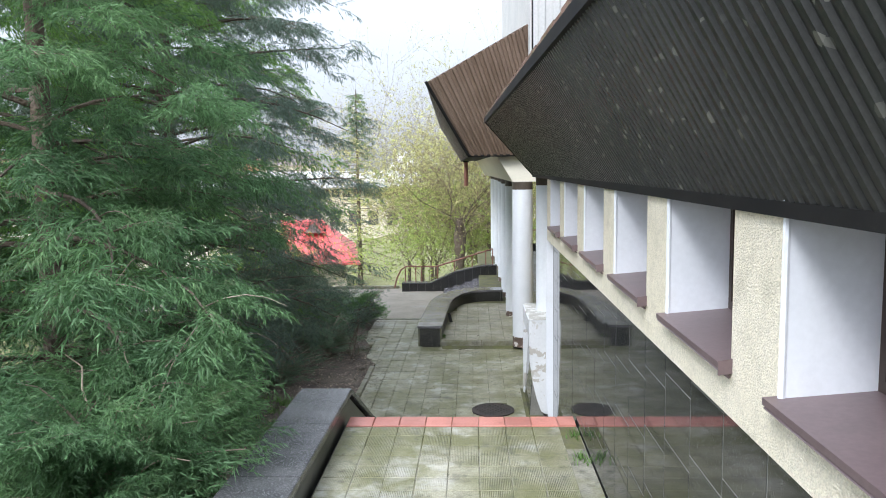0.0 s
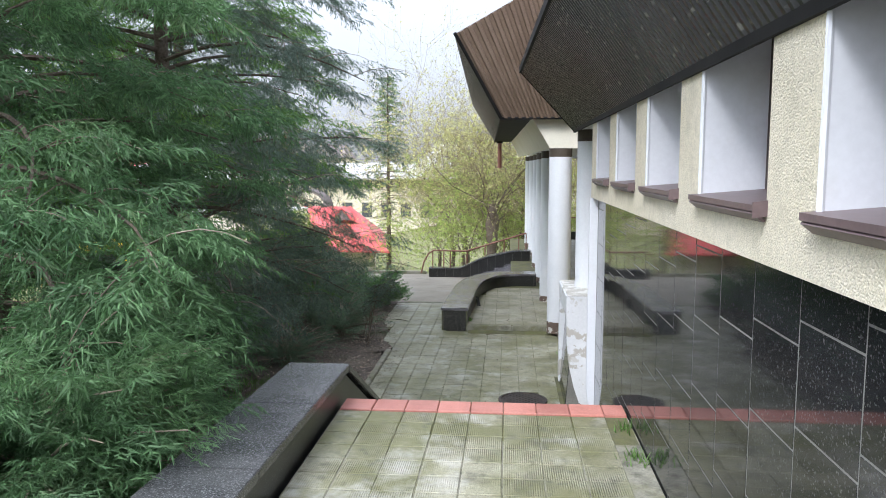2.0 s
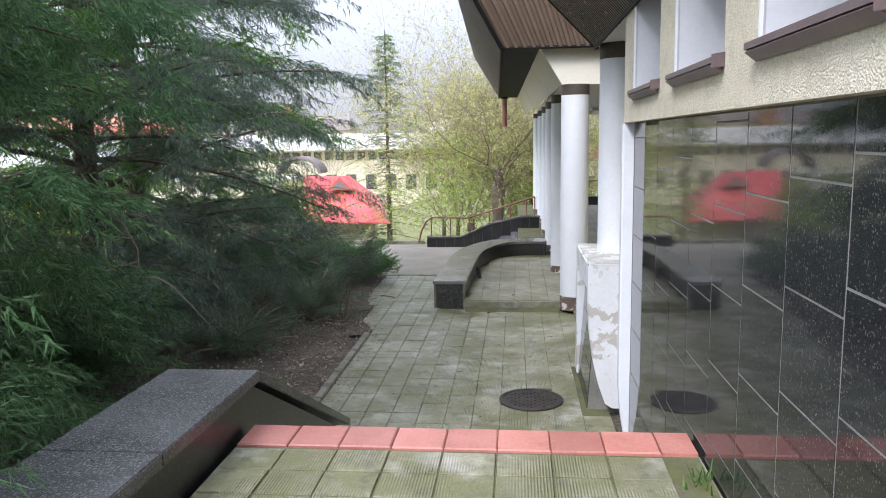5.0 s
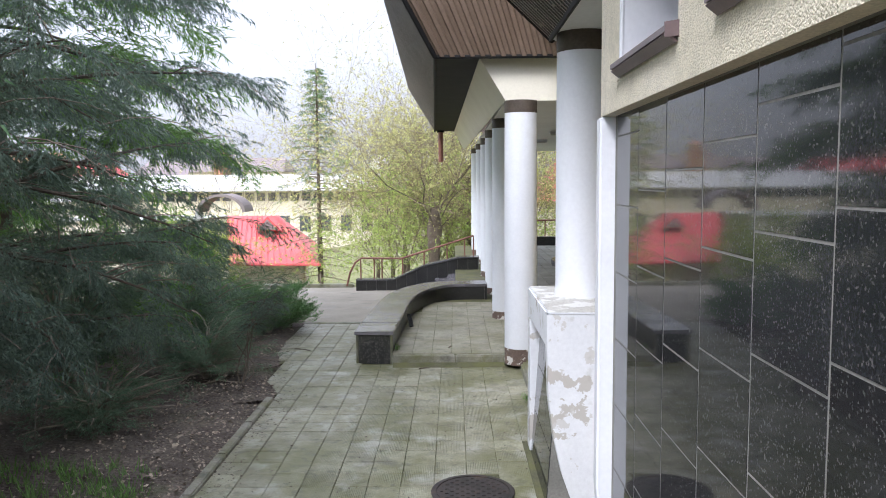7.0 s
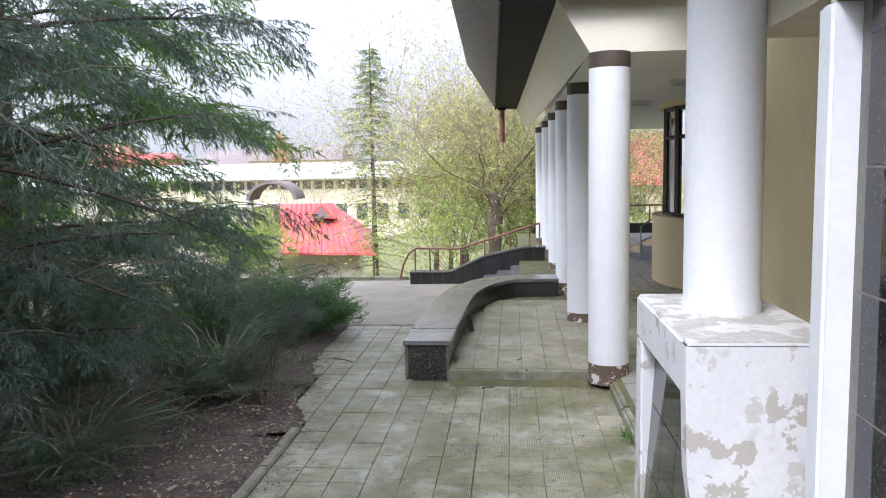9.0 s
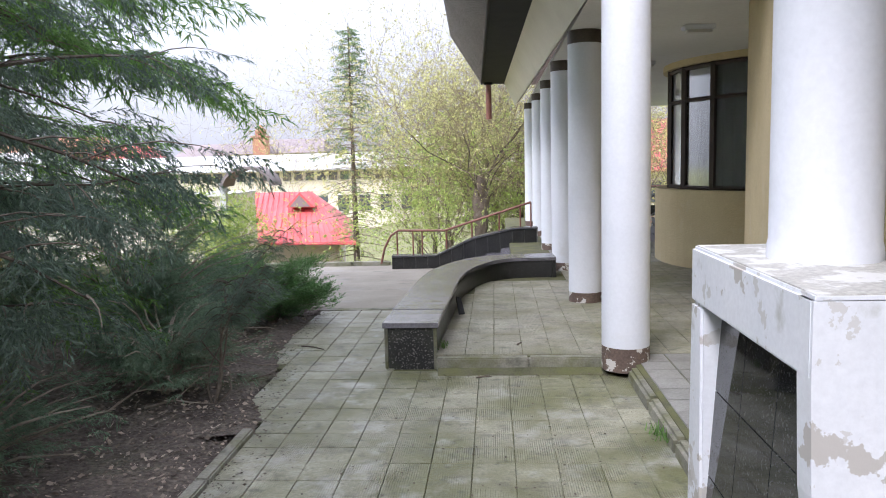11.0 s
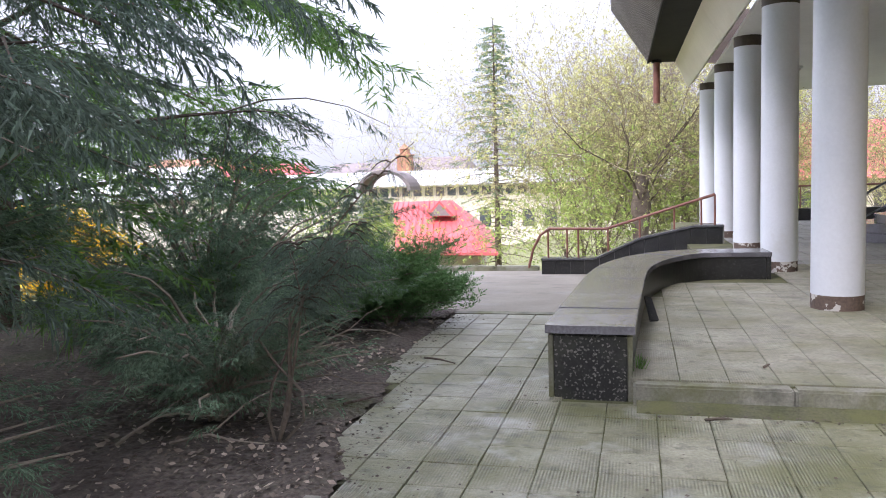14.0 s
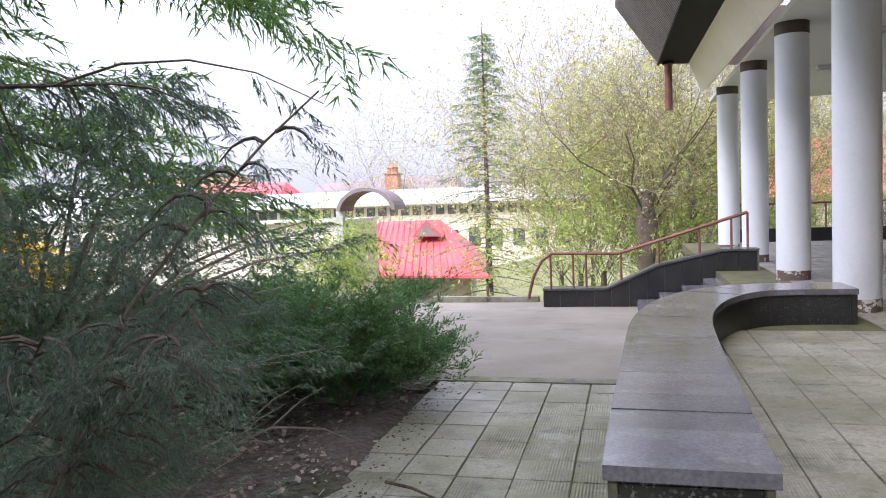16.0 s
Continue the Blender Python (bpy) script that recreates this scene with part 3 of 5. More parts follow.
# sloping black soffit that rises outward from the wall head
sof = Mesh()
nv = Vector((-1.0, 0.03, -0.72)).normalized()
corrugated(sof, (1.11, -6, 4.06), (1.11, 13.6, 4.06), (eave_x(-6), -6, 5.06), (eave_x(14.24), 14.24, 5.06), nv, 0.085, 0.016)
wing_roof = thing("wing_roof", "black corrugated sloping soffit with mossy roof edge above the windows", "roof")
part("soffit", sof, M_BLACKSHEET, wing_roof, "black corrugated metal sheet")
part("wall_head_trim", Mesh().box(1.075, 1.098, -6, 13.6, 4.03, 4.085), M_TRIM, wing_roof, "dark strip at the wall head")
part("edge_trim", Mesh().add([(eave_x(-6) - 0.035, -6, 5.03), (eave_x(14.24) - 0.035, 14.3, 5.03), (eave_x(14.24) - 0.035, 14.3, 5.13), (eave_x(-6) - 0.035, -6, 5.13),
                              (eave_x(-6) + 0.02, -6, 5.03), (eave_x(14.24) + 0.02, 14.3, 5.03), (eave_x(14.24) + 0.02, 14.3, 5.13), (eave_x(-6) + 0.02, -6, 5.13)],
                             [(0, 1, 2, 3), (5, 4, 7, 6), (1, 0, 4, 5), (3, 2, 6, 7), (1, 5, 6, 2), (0, 3, 7, 4)]), M_TRIM, wing_roof, "grey metal edge trim")
roof_top = Mesh()
for i in range(60):
    ya, yb = -6 + 20.3 * i / 60, -6 + 20.3 * (i + 1) / 60
    h = 0.03 + 0.02 * random.random()
    roof_top.add([(eave_x(ya) - 0.03, ya, 5.132), (eave_x(yb) - 0.03, yb, 5.132), (eave_x(yb) - 0.02, yb, 5.14 + h), (eave_x(ya) - 0.02, ya, 5.14 + h),
                  (7.0, ya, 6.1), (7.0, yb, 6.1)], [(0, 1, 2, 3), (3, 2, 5, 4)])
part("mossy_covering", roof_top, M_ROOFMOSS, wing_roof, "red-brown mossy roof covering")
end_trim = Mesh().tube([(eave_x(14.24), 14.27, 5.06), (1.12, 13.63, 4.05)], 0.03, 6)
part("end_trim", end_trim, M_TRIM, wing_roof)
part("end_fill", Mesh().add([(eave_x(14.24), 14.24, 5.07), (1.11, 13.6, 4.07), (7, 13.6, 4.07), (7, 14.24, 6.1)], [(0, 1, 2, 3)]), M_TRIM, wing_roof)
structure("ceiling_wing_end", Mesh().box(1.1, 6.5, Y_END + 0.004, 13.7, 4.06, 4.14), M_CEIL, "white ceiling over the column on the pedestal", category="ceiling")
structure("wall_beam", Mesh().box(1.56, 2.0, Y_END + 0.004, 13.6, 3.4, 4.055), M_DASH, "pebble-dash beam behind the column", category="wall")

# white end pier
structure("pier_white", Mesh().prism([(1.085, 3.126), (1.085, 0.75), (1.11, 0.45), (1.15, 0.22), (BX + 0.02, 0.14), (BX + 0.02, 3.126)], "y", Y_END - 0.055, Y_END + 0.06), M_WHITE, "white painted end pier, worn at its foot", bevel=0.012, category="pier")
structure("wall_return", Mesh().box(BX + 0.022, 1.555, Y_END - 0.05, Y_END + 0.05, 0.0, 3.125), M_WHITE, "white return of the wing wall", category="wall")

# ---------- pedestal with its column ----------
ped = thing("pedestal", "white flaking plinth with a tapered dark recess under a column", "pedestal")
PY0, PY1, PX, PZ = 12.39, 13.95, 0.92, 1.66
part("top_slab", Mesh().box(PX, 1.75, PY0, PY1, 1.36, PZ), M_FLAKING, ped, "white painted top with worn grey upper face", bevel=0.015)
part("top_wear", Mesh().box(PX + 0.02, 1.73, PY0 + 0.02, PY1 - 0.02, PZ - 0.002, PZ + 0.006), surf("worn_cement", (0.42, 0.41, 0.38), (0.5, 0.49, 0.46), 0.9, 3, 50, 0.5, 0.25, [((0.7, 0.7, 0.69), 0.5, 0.55, 4.0, 0.8)]), ped, "worn cement top face")
fin = [(PX + 0.002, 1.645), (PX + 0.002, 1.36), (PX + 0.015, 0.95), (PX + 0.06, 0.60), (PX + 0.13, 0.30), (PX + 0.20, 0.10), (PX + 0.28, 0.05), (PX + 0.50, 0.05), (PX + 0.80, 0.05), (PX + 0.80, 1.645)]
part("near_leg", Mesh().prism(fin, "y", PY0 - 0.004, PY0 + 0.12), M_FLAKING, ped, "curved white fin with peeling paint")
part("far_leg", Mesh().prism([(PY1 - 0.2, 1.36), (PY1, 1.36), (PY1 + 0.05, 0.0), (PY1 - 0.22, 0.0)], "x", PX, 1.2), M_FLAKING, ped, "white leg, mossy at its foot", bevel=0.015)
rec = part("recess", Mesh().prism([(0.937, -0.05), (1.038, 1.36), (1.9, 1.36), (1.9, -0.05)], "y", PY0 + 0.122, PY1 - 0.20), M_GROUT, ped, "pale grouted recess back")
for j in range(3):
    for i in range(3):
        ya, za = PY0 + 0.125 + 0.42 * i, 0.0 + 0.46 * j
        yb, zb = min(ya + 0.412, PY1 - 0.205), min(za + 0.452, 1.355)
        xa, xb = 0.932 + 0.0715 * za, 0.932 + 0.0715 * zb
        part("tile", Mesh().add([(xa, ya, za), (xa, yb, za), (xb, yb, zb), (xb, ya, zb), (xa + 0.02, ya, za), (xa + 0.02, yb, za), (xb + 0.02, yb, zb), (xb + 0.02, ya, zb)],
                                [(0, 3, 2, 1), (4, 5, 6, 7), (0, 1, 5, 4), (3, 7, 6, 2), (0, 4, 7, 3), (1, 2, 6, 5)]), M_GRANITE, rec)


def column(x, y, z0, z1, r, name="column", base=True, label="round white painted column with a brown capital and peeling base"):
    c = thing(name, label, "column", "porch columns", (x, y, z0))
    h = z1 - z0
    zb = 0.14 if base else 0.0
    prof = [(r * 1.0, zb), (r * 1.0, h * 0.5), (r * 0.985, h - 0.175)] if base else [(r * 1.03, 0), (r * 1.03, 0.06), (r, 0.09), (r, h * 0.5), (r * 0.985, h - 0.175)]
    part("shaft", Mesh().lathe(0, 0, prof, 36), M_WHITE, c, "white painted shaft", smooth=True)
    part("capital", Mesh().lathe(0, 0, [(r * 0.99, h - 0.175), (r * 1.0, h - 0.16), (r * 1.0, h)], 36), M_CAP, c, "dark brown capital band", smooth=True)
    if base:
        part("base", Mesh().lathe(0, 0, [(r * 1.0, -0.1), (r * 1.0, 0.08), (r * 0.997, zb)], 36), M_BASE, c, "brown painted base, peeling to white", smooth=True)
    return c


column(1.35, 13.33, PZ + 0.004, 4.06, 0.235, base=False, label="round white column standing on the pedestal")

# ---------- porch ----------
PF = 0.15
porch_pts = [(-0.72, 17.44), (1.2, 17.44), (1.2, 14.2), (1.75, 13.2), (9, 13.2), (9, 36.5), (0.2, 36.5), (0.2, 24.0), (-0.72, 22.5)]
structure("porch_floor", Mesh().prism(porch_pts, "z", -0.06, PF - 0.012), M_BEDDING, "raised porch slab under worn tiles", category="floor")
COLS = [(1.14, 17.30), (1.12, 20.45), (1.12, 23.6), (1.13, 26.8), (1.10, 30.0), (1.03, 33.2)]
col0 = column(COLS[0][0], COLS[0][1], PF, 3.87, 0.235)
for cx, cy in COLS[1:]:
    copy_thing(col0, pose(cx, cy, PF))
copy_thing(col0, pose(6.2, 35.8, PF))
copy_thing(col0, pose(9.2, 35.0, PF))
kerb = thing("porch_kerb", "mossy concrete kerb at the porch edge", "kerb")
for i in range(2):
    part("kerbstone", Mesh().box(-0.77 + 0.95 * i, -0.77 + 0.95 * i + 0.944, 17.34, 17.46, -0.03, PF - 0.005), M_KERB, kerb, bevel=0.015)
structure("kerb_moss", Mesh().prism([(17.16, -0.012), (17.338, 0.045), (17.338, -0.012)], "x", -0.75, 0.9), M_BEDDING, "dark mossy crumbs packed against the kerb", category="ground")
side_kerb = thing("side_kerb", "rounded mossy kerb beside the porch ramp", "kerb")
for i in range(3):
    part("kerbstone", Mesh().box(1.12, 1.24, 14.2 + 0.95 * i, 14.2 + 0.95 * i + 0.94, -0.03, 0.125), M_KERB, side_kerb, bevel=0.03)

# porch ceiling and the cream fascia along the columns
structure("ceiling_porch", Mesh().box(0.915, 9, 17.26, 36.0, 3.87, 3.95), M_CEIL, "white painted porch ceiling", category="ceiling")


def edge_in(y):
    return 0.55 - 0.022 * (y - 17.4)


main_roof = thing("main_roof", "brown corrugated roof edge leaning outward over the porch", "roof")
part("cream_fascia", Mesh().add([(edge_in(17.4), 17.3, 4.49), (edge_in(33.2), 33.2, 4.49), (0.55, 33.9, 3.87), (0.92, 17.25, 3.87),
                                 (edge_in(17.4) + 0.1, 17.35, 4.55), (edge_in(33.2) + 0.1, 33.2, 4.55), (0.65, 33.9, 3.95), (1.0, 17.3, 3.95)],
                                [(0, 1, 2, 3), (7, 6, 5, 4), (0, 3, 7, 4), (1, 5, 6, 2)]), M_CREAM, main_roof, "cream sloping fascia over the columns")
part("cream_front", Mesh().add([(edge_in(17.4), 17.3, 4.49), (0.92, 17.25, 3.87), (9, 17.25, 3.87), (9, 17.3, 4.49)], [(0, 1, 2, 3)]), M_CREAM, main_roof)
part("black_soffit", Mesh().add([(-0.08, 17.12, 4.485), (-0.46, 33.06, 4.485), (edge_in(33.2), 33.25, 4.485), (edge_in(17.4), 17.3, 4.485), (9, 17.3, 4.485), (9, 17.12, 4.485)],
                                [(0, 1, 2, 3), (0, 3, 4, 5)]), M_TRIM, main_roof, "flat black soffit strip")
front = Mesh()
corrugated(front, (-0.08, 17.12, 4.49), (9, 17.12, 4.49), (-0.96, 16.47, 6.04), (9, 16.0, 11.4), Vector((0, -0.9, -0.4)), 0.18, 0.05)
part("front_sheet", front, M_BROWNSHEET, main_roof, "bronze brown corrugated sheet")
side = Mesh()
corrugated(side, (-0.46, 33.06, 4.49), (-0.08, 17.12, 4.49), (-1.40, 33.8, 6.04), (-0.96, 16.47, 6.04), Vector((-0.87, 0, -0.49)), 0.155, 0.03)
part("side_sheet", side, M_SIDESHEET, main_roof, "corrugated sheet of the side face, coloured grey and dark for shade")
part("corner_trim", Mesh().tube([(-0.08, 17.10, 4.47), (-0.98, 16.45, 6.06)], 0.035, 6), M_TRIM, main_roof)
part("far_end", Mesh().add([(-0.46, 33.06, 4.49), (-1.40, 33.8, 6.04), (5, 36, 6.04), (5, 36, 4.49)], [(0, 1, 2, 3)]), M_BROWNSHEET, main_roof)
part("bottom_trim", Mesh().tube([(9, 17.10, 4.47), (-0.08, 17.10, 4.47), (-0.48, 33.06, 4.47)], 0.03, 6), M_TRIM, main_roof)
part("top_cover", Mesh().add([(-0.96, 16.47, 6.05), (-1.40, 33.8, 6.05), (9, 36, 11.4), (9, 16.0, 11.41)], [(0, 1, 2, 3)]), M_ROOFMOSS, main_roof)
up = Mesh()
corrugated(up, (1.25, 15.9, 5.2), (9, 15.9, 5.2), (1.25, 15.9, 12.5), (9, 15.9, 12.5), Vector((0, -1, 0)), 0.3, 0.04)
corrugated(up, (1.25, 30, 5.2), (1.25, 15.9, 5.2), (1.25, 30, 12.5), (1.25, 15.9, 12.5), Vector((-1, 0, 0)), 0.3, 0.04)
structure("wall_tower", up, M_GREYSHEET, "grey ribbed upper wall above the roofs", category="wall")
down = thing("rain_pipe", "short rusty rain pipe hanging from the roof corner", "pipe")
part("pipe", Mesh().tube([(-0.27, 32.8, 4.5), (-0.27, 32.8, 3.40)], 0.085, 12), M_RAIL, down, smooth=True)
part("outlet", Mesh().tube([(-0.27, 32.8, 4.52), (-0.27, 32.8, 4.42)], 0.13, 12), M_TRIM, down, smooth=True)

# ochre walls behind the porch, bay with a tall curved window
for (xa, ya), (xb, yb) in (((2.3, Y_END), (2.3, 16.5)), ((2.3, 16.5), (2.8, 18.9)), ((2.8, 18.9), (4.35, 22.4))):
    panel = Mesh().add([(xa, ya, -0.06), (xb, yb, -0.06), (xb, yb, 4.06), (xa, ya, 4.06), (xa + 0.3, ya, -0.06), (xb + 0.3, yb, -0.06), (xb + 0.3, yb, 4.06), (xa + 0.3, ya, 4.06)],
              [(0, 3, 2, 1), (4, 5, 6, 7), (0, 1, 5, 4), (3, 7, 6, 2), (0, 4, 7, 3), (1, 2, 6, 5)])
    structure("wall_porch", panel, M_OCHRE, "rough ochre rendered porch wall", category="wall")
BCX, BCY, BR = 5.72, 24.67, 2.7


def bay_pt(a, r, z):
    return (BCX + r * math.cos(a), BCY + r * math.sin(a), z)


A0, A1 = radians(250), radians(120)
bay = Mesh()
NB = 28


def ring(mb, lo, hi, r0, r1):
    """A curved wall in one piece between two radii."""
    rows = [(r0, lo), (r0, hi), (r1, hi), (r1, lo)]
    v = [bay_pt(A0 + (A1 - A0) * i / NB, r, z) for i in range(NB + 1) for r, z in rows]
    f = [(4 * i + k, 4 * i + (k + 1) % 4, 4 * i + 4 + (k + 1) % 4, 4 * i + 4 + k) for i in range(NB) for k in range(4)]
    mb.add(v, f + [(0, 1, 2, 3), (4 * NB + 3, 4 * NB + 2, 4 * NB + 1, 4 * NB)])


ring(bay, -0.06, 1.54, BR, BR - 0.3)
structure("wall_bay", bay, M_OCHRE, "curved ochre rendered wall under the bay window", category="wall")
head = Mesh()
ring(head, 3.76, 3.869, BR - 0.14, BR - 0.4)
structure("wall_bay_head", head, M_OCHRE, "narrow ochre lintel over the curved window", category="wall")
# added lining closes the view through the bay; room shade is in its colour
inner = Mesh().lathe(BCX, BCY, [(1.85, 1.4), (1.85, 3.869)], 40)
structure("wall_bay_inside", inner, M_ROOM, "added lining behind the curved window, coloured dark for indoor shade", category="wall")
bw = thing("bay_window", "tall curved dark window with slim mullions", "window")
NM = 7
for i in range(NM + 1):
    a = A0 + (A1 - A0) * i / NM
    part("mullion", Mesh().tube([bay_pt(a, BR - 0.26, 1.54), bay_pt(a, BR - 0.26, 3.76)], 0.06, 4), M_FRAME, bw)
for z, rr in ((1.57, 0.04), (3.15, 0.035), (3.73, 0.04)):
    part("rail", Mesh().tube([bay_pt(A0 + (A1 - A0) * i / NB, BR - 0.26, z) for i in range(NB + 1)], rr, 4), M_FRAME, bw)
for i in range(NM):
    a, b = A0 + (A1 - A0) * i / NM, A0 + (A1 - A0) * (i + 1) / NM
    p = part("pane", Mesh().add([bay_pt(a, BR - 0.28, 1.56), bay_pt(b, BR - 0.28, 1.56), bay_pt(b, BR - 0.28, 3.75), bay_pt(a, BR - 0.28, 3.75),
                                 bay_pt(a, BR - 0.286, 1.56), bay_pt(b, BR - 0.286, 1.56), bay_pt(b, BR - 0.286, 3.75), bay_pt(a, BR - 0.286, 3.75)],
                                [(0, 1, 2, 3), (5, 4, 7, 6), (3, 2, 6, 7), (1, 0, 4, 5)]), M_BAYGLASS, bw)
    p.visible_shadow = False
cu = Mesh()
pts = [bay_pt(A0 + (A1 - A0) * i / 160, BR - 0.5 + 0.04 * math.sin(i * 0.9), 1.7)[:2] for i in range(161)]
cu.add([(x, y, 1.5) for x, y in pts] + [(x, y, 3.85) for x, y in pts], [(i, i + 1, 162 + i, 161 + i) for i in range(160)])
# curtain grey taken down to carry the dimness of the room
part("curtain", cu, surf("shade_dark_curtain", (0.16, 0.155, 0.15), (0.22, 0.21, 0.2), 0.9, 2, 60, 0.1, 0.1), bw, "grey curtain, coloured dark for indoor shade")
structure("wall_back", Mesh().box(5.4, 9, 28.9, 29.1, -0.06, 3.87).box(8.9, 9.1, 16, 29, -0.06, 3.87), M_OCHRE, "plain ochre wall closing the porch", category="wall")
rs = thing("round_steps", "curved granite steps up to the entrance", "steps")
for i, rr in enumerate((2.05, 1.7, 1.35)):
    part("step", Mesh().lathe(5.2, 29.2, [(rr, PF - 0.02), (rr, PF + 0.16 * (i + 1))], 40), M_BENCHTOP, rs)
sr = thing("steel_handrail", "grey steel handrail on the round steps", "handrail")
part("top_rail", Mesh().tube([(3.35, 28.3, 1.0), (3.5, 28.4, 1.1), (4.6, 29.3, 1.6)], 0.025, 8), M_STEEL, sr, smooth=True)
part("mid_rail", Mesh().tube([(3.35, 28.3, 0.6), (4.6, 29.3, 1.1)], 0.018, 8), M_STEEL, sr, smooth=True)
for x, y, z0, z1 in ((3.35, 28.3, PF, 1.0), (4.0, 28.8, 0.3, 1.32), (4.6, 29.3, 0.45, 1.6)):
    part("post", Mesh().tube([(x, y, z0), (x, y, z1)], 0.022, 8), M_STEEL, sr, smooth=True)
for lx, ly in ((2.6, 20.3), (2.6, 24.0), (2.6, 27.7), (2.6, 31.0)):
    lamp = thing("ceiling_lamp", "small white box lamp on the porch ceiling", "ceiling lamp", "porch lamps", (lx, ly, 3.87))
    part("housing", Mesh().box(-0.2, 0.2, -0.1, 0.1, -0.06, 0.0), M_WHITE, lamp, bevel=0.01)
    part("cover", Mesh().box(-0.17, 0.17, -0.08, 0.08, -0.10, -0.062), M_LAMP, lamp, bevel=0.01)

# ---------- curved bench wall ----------
BC = [(-1.047, 17.50), (-1.03, 18.2), (-1.0, 19.1), (-0.97, 20.0), (-0.93, 20.7), (-0.84, 21.35), (-0.68, 21.95), (-0.44, 22.45), (-0.1, 22.8), (0.35, 22.95), (0.88, 22.98)]


def spline(pts, n):
    out = []
    k = len(pts)
    for i in range(k - 1):
        p0, p1, p2, p3 = (Vector(pts[max(0, min(k - 1, j))]) for j in (i - 1, i, i + 1, i + 2))
        for s in range(n):
            t = s / n
            out.append(0.5 * ((2 * p1) + (p2 - p0) * t + (2 * p0 - 5 * p1 + 4 * p2 - p3) * t * t + (3 * p1 - p0 - 3 * p2 + p3) * t ** 3))
    out.append(Vector(pts[-1]))
    return out


line = spline(BC, 6)


def offset_line(pts, d):
    res = []
    for i, p in enumerate(pts):
        t = (pts[min(i + 1, len(pts) - 1)] - pts[max(i - 1, 0)]).normalized()
        res.append((p.x - t.y * d, p.y + t.x * d))
    return res


def strip(mb, pts, d0, d1, z0, z1):
    a, b = offset_line(pts, d0), offset_line(pts, d1)
    n = len(pts)
    v = [(x, y, z0) for x, y in a] + [(x, y, z0) for x, y in b] + [(x, y, z1) for x, y in a] + [(x, y, z1) for x, y in b]
    f = []
    for i in range(n - 1):
        f += [(2 * n + i, 3 * n + i, 3 * n + i + 1, 2 * n + i + 1), (i, i + 1, n + i + 1, n + i), (i, 2 * n + i, 2 * n + i + 1, i + 1), (n + i, n + i + 1, 3 * n + i + 1, 3 * n + i)]
    f += [(0, n, 3 * n, 2 * n), (n - 1, 3 * n - 1, 4 * n - 1, 2 * n - 1)]
    return mb.add(v, f)


bench = thing("bench_wall", "low curved bench wall clad in black granite with pale worn slabs", "bench")
part("core", strip(Mesh(), line[1:], 0.25, -0.25, -0.35, 0.425), M_GROUT, bench, "grouted core")
part("end_block", Mesh().box(-1.285, -0.81, 17.492, 17.59, -0.05, 0.425), M_TERRAZZO, bench, "coarse dark terrazzo end face", bevel=0.006)
part("corner_strip", Mesh().box(-1.322, -1.288, 17.485, 17.57, -0.05, 0.43), M_KERB, bench, "mossy stone edge strip", bevel=0.006)
part("corner_strip", Mesh().box(-0.806, -0.772, 17.485, 17.57, -0.05, 0.43), M_KERB, bench, "mossy stone edge strip", bevel=0.006)
cuts = [0, 4, 6, 8, 11, 14, 18, 22, 26, 30, 34, 38, 42, 46, 50, 54, 60]
for a, b in zip(cuts, cuts[1:]):
    seg = line[a:b + 1]
    if b < 60:
        e = seg[-1] - seg[-2]
        seg = seg[:-1] + [seg[-1] - e.normalized() * 0.006]
    z = 0.433 + random.uniform(-0.004, 0.006)
    if a == 0:
        seg = [seg[0] - Vector((0, 0.035))] + seg[1:]
    part("slab", strip(Mesh(), seg, 0.292, -0.292, z, z + 0.055), M_BENCHTOP, bench)
for sgn in (1, -1):
    for a in range(1, 60, 2):
        seg = line[a:a + 3]
        if len(seg) < 2:
            continue
        e = (seg[-1] - seg[-2]).normalized()
        seg = seg[:-1] + [seg[-1] - e * 0.005]
        lo = -0.3 if sgn > 0 else 0.1
        part("tile", strip(Mesh(), seg, sgn * 0.27, sgn * 0.252, lo, 0.425), M_BLACKSIDE, bench)
slate = thing("loose_slate", "broken dark tile leaning on the bench wall", "tile", at=(-0.66, 19.65, PF))
o = part("piece", Mesh().add([(0.02, -0.12, 0), (0.09, -0.10, 0), (0.03, 0.12, 0.17), (-0.03, 0.11, 0.19), (0.03, -0.12, 0.015), (0.10, -0.10, 0.015), (0.04, 0.12, 0.185), (-0.02, 0.11, 0.205)],
                             [(0, 3, 2, 1), (4, 5, 6, 7), (0, 1, 5, 4), (1, 2, 6, 5), (2, 3, 7, 6), (3, 0, 4, 7)]), M_BLACKSIDE, slate)

# ---------- side steps and sloping plinth with rail ----------
ss = thing("side_steps", "pale granite steps from the drive up to the porch", "steps")
for i in range(4):
    part("step", Mesh().box(-1.1 + 0.36 * i, 0.9, 23.4, 28.16, -0.6, -0.32 + 0.12 * i), M_BENCHTOP, ss, bevel=0.012)
PL = [(-2.73, -0.17), (-1.63, -0.17), (-0.73, 0.24), (0.33, 0.48), (0.90, 0.48)]
pl = thing("sloping_plinth", "black tiled plinth that climbs beside the steps", "plinth")
part("core", Mesh().prism([(-2.73, -0.75)] + PL + [(0.90, -0.75)], "y", 28.32, 28.62), M_GROUT, pl)


def plinth_top(x):
    for (xa, za), (xb, zb) in zip(PL, PL[1:]):
        if xa <= x <= xb:
            return za + (zb - za) * (x - xa) / (xb - xa)
    return PL[-1][1]


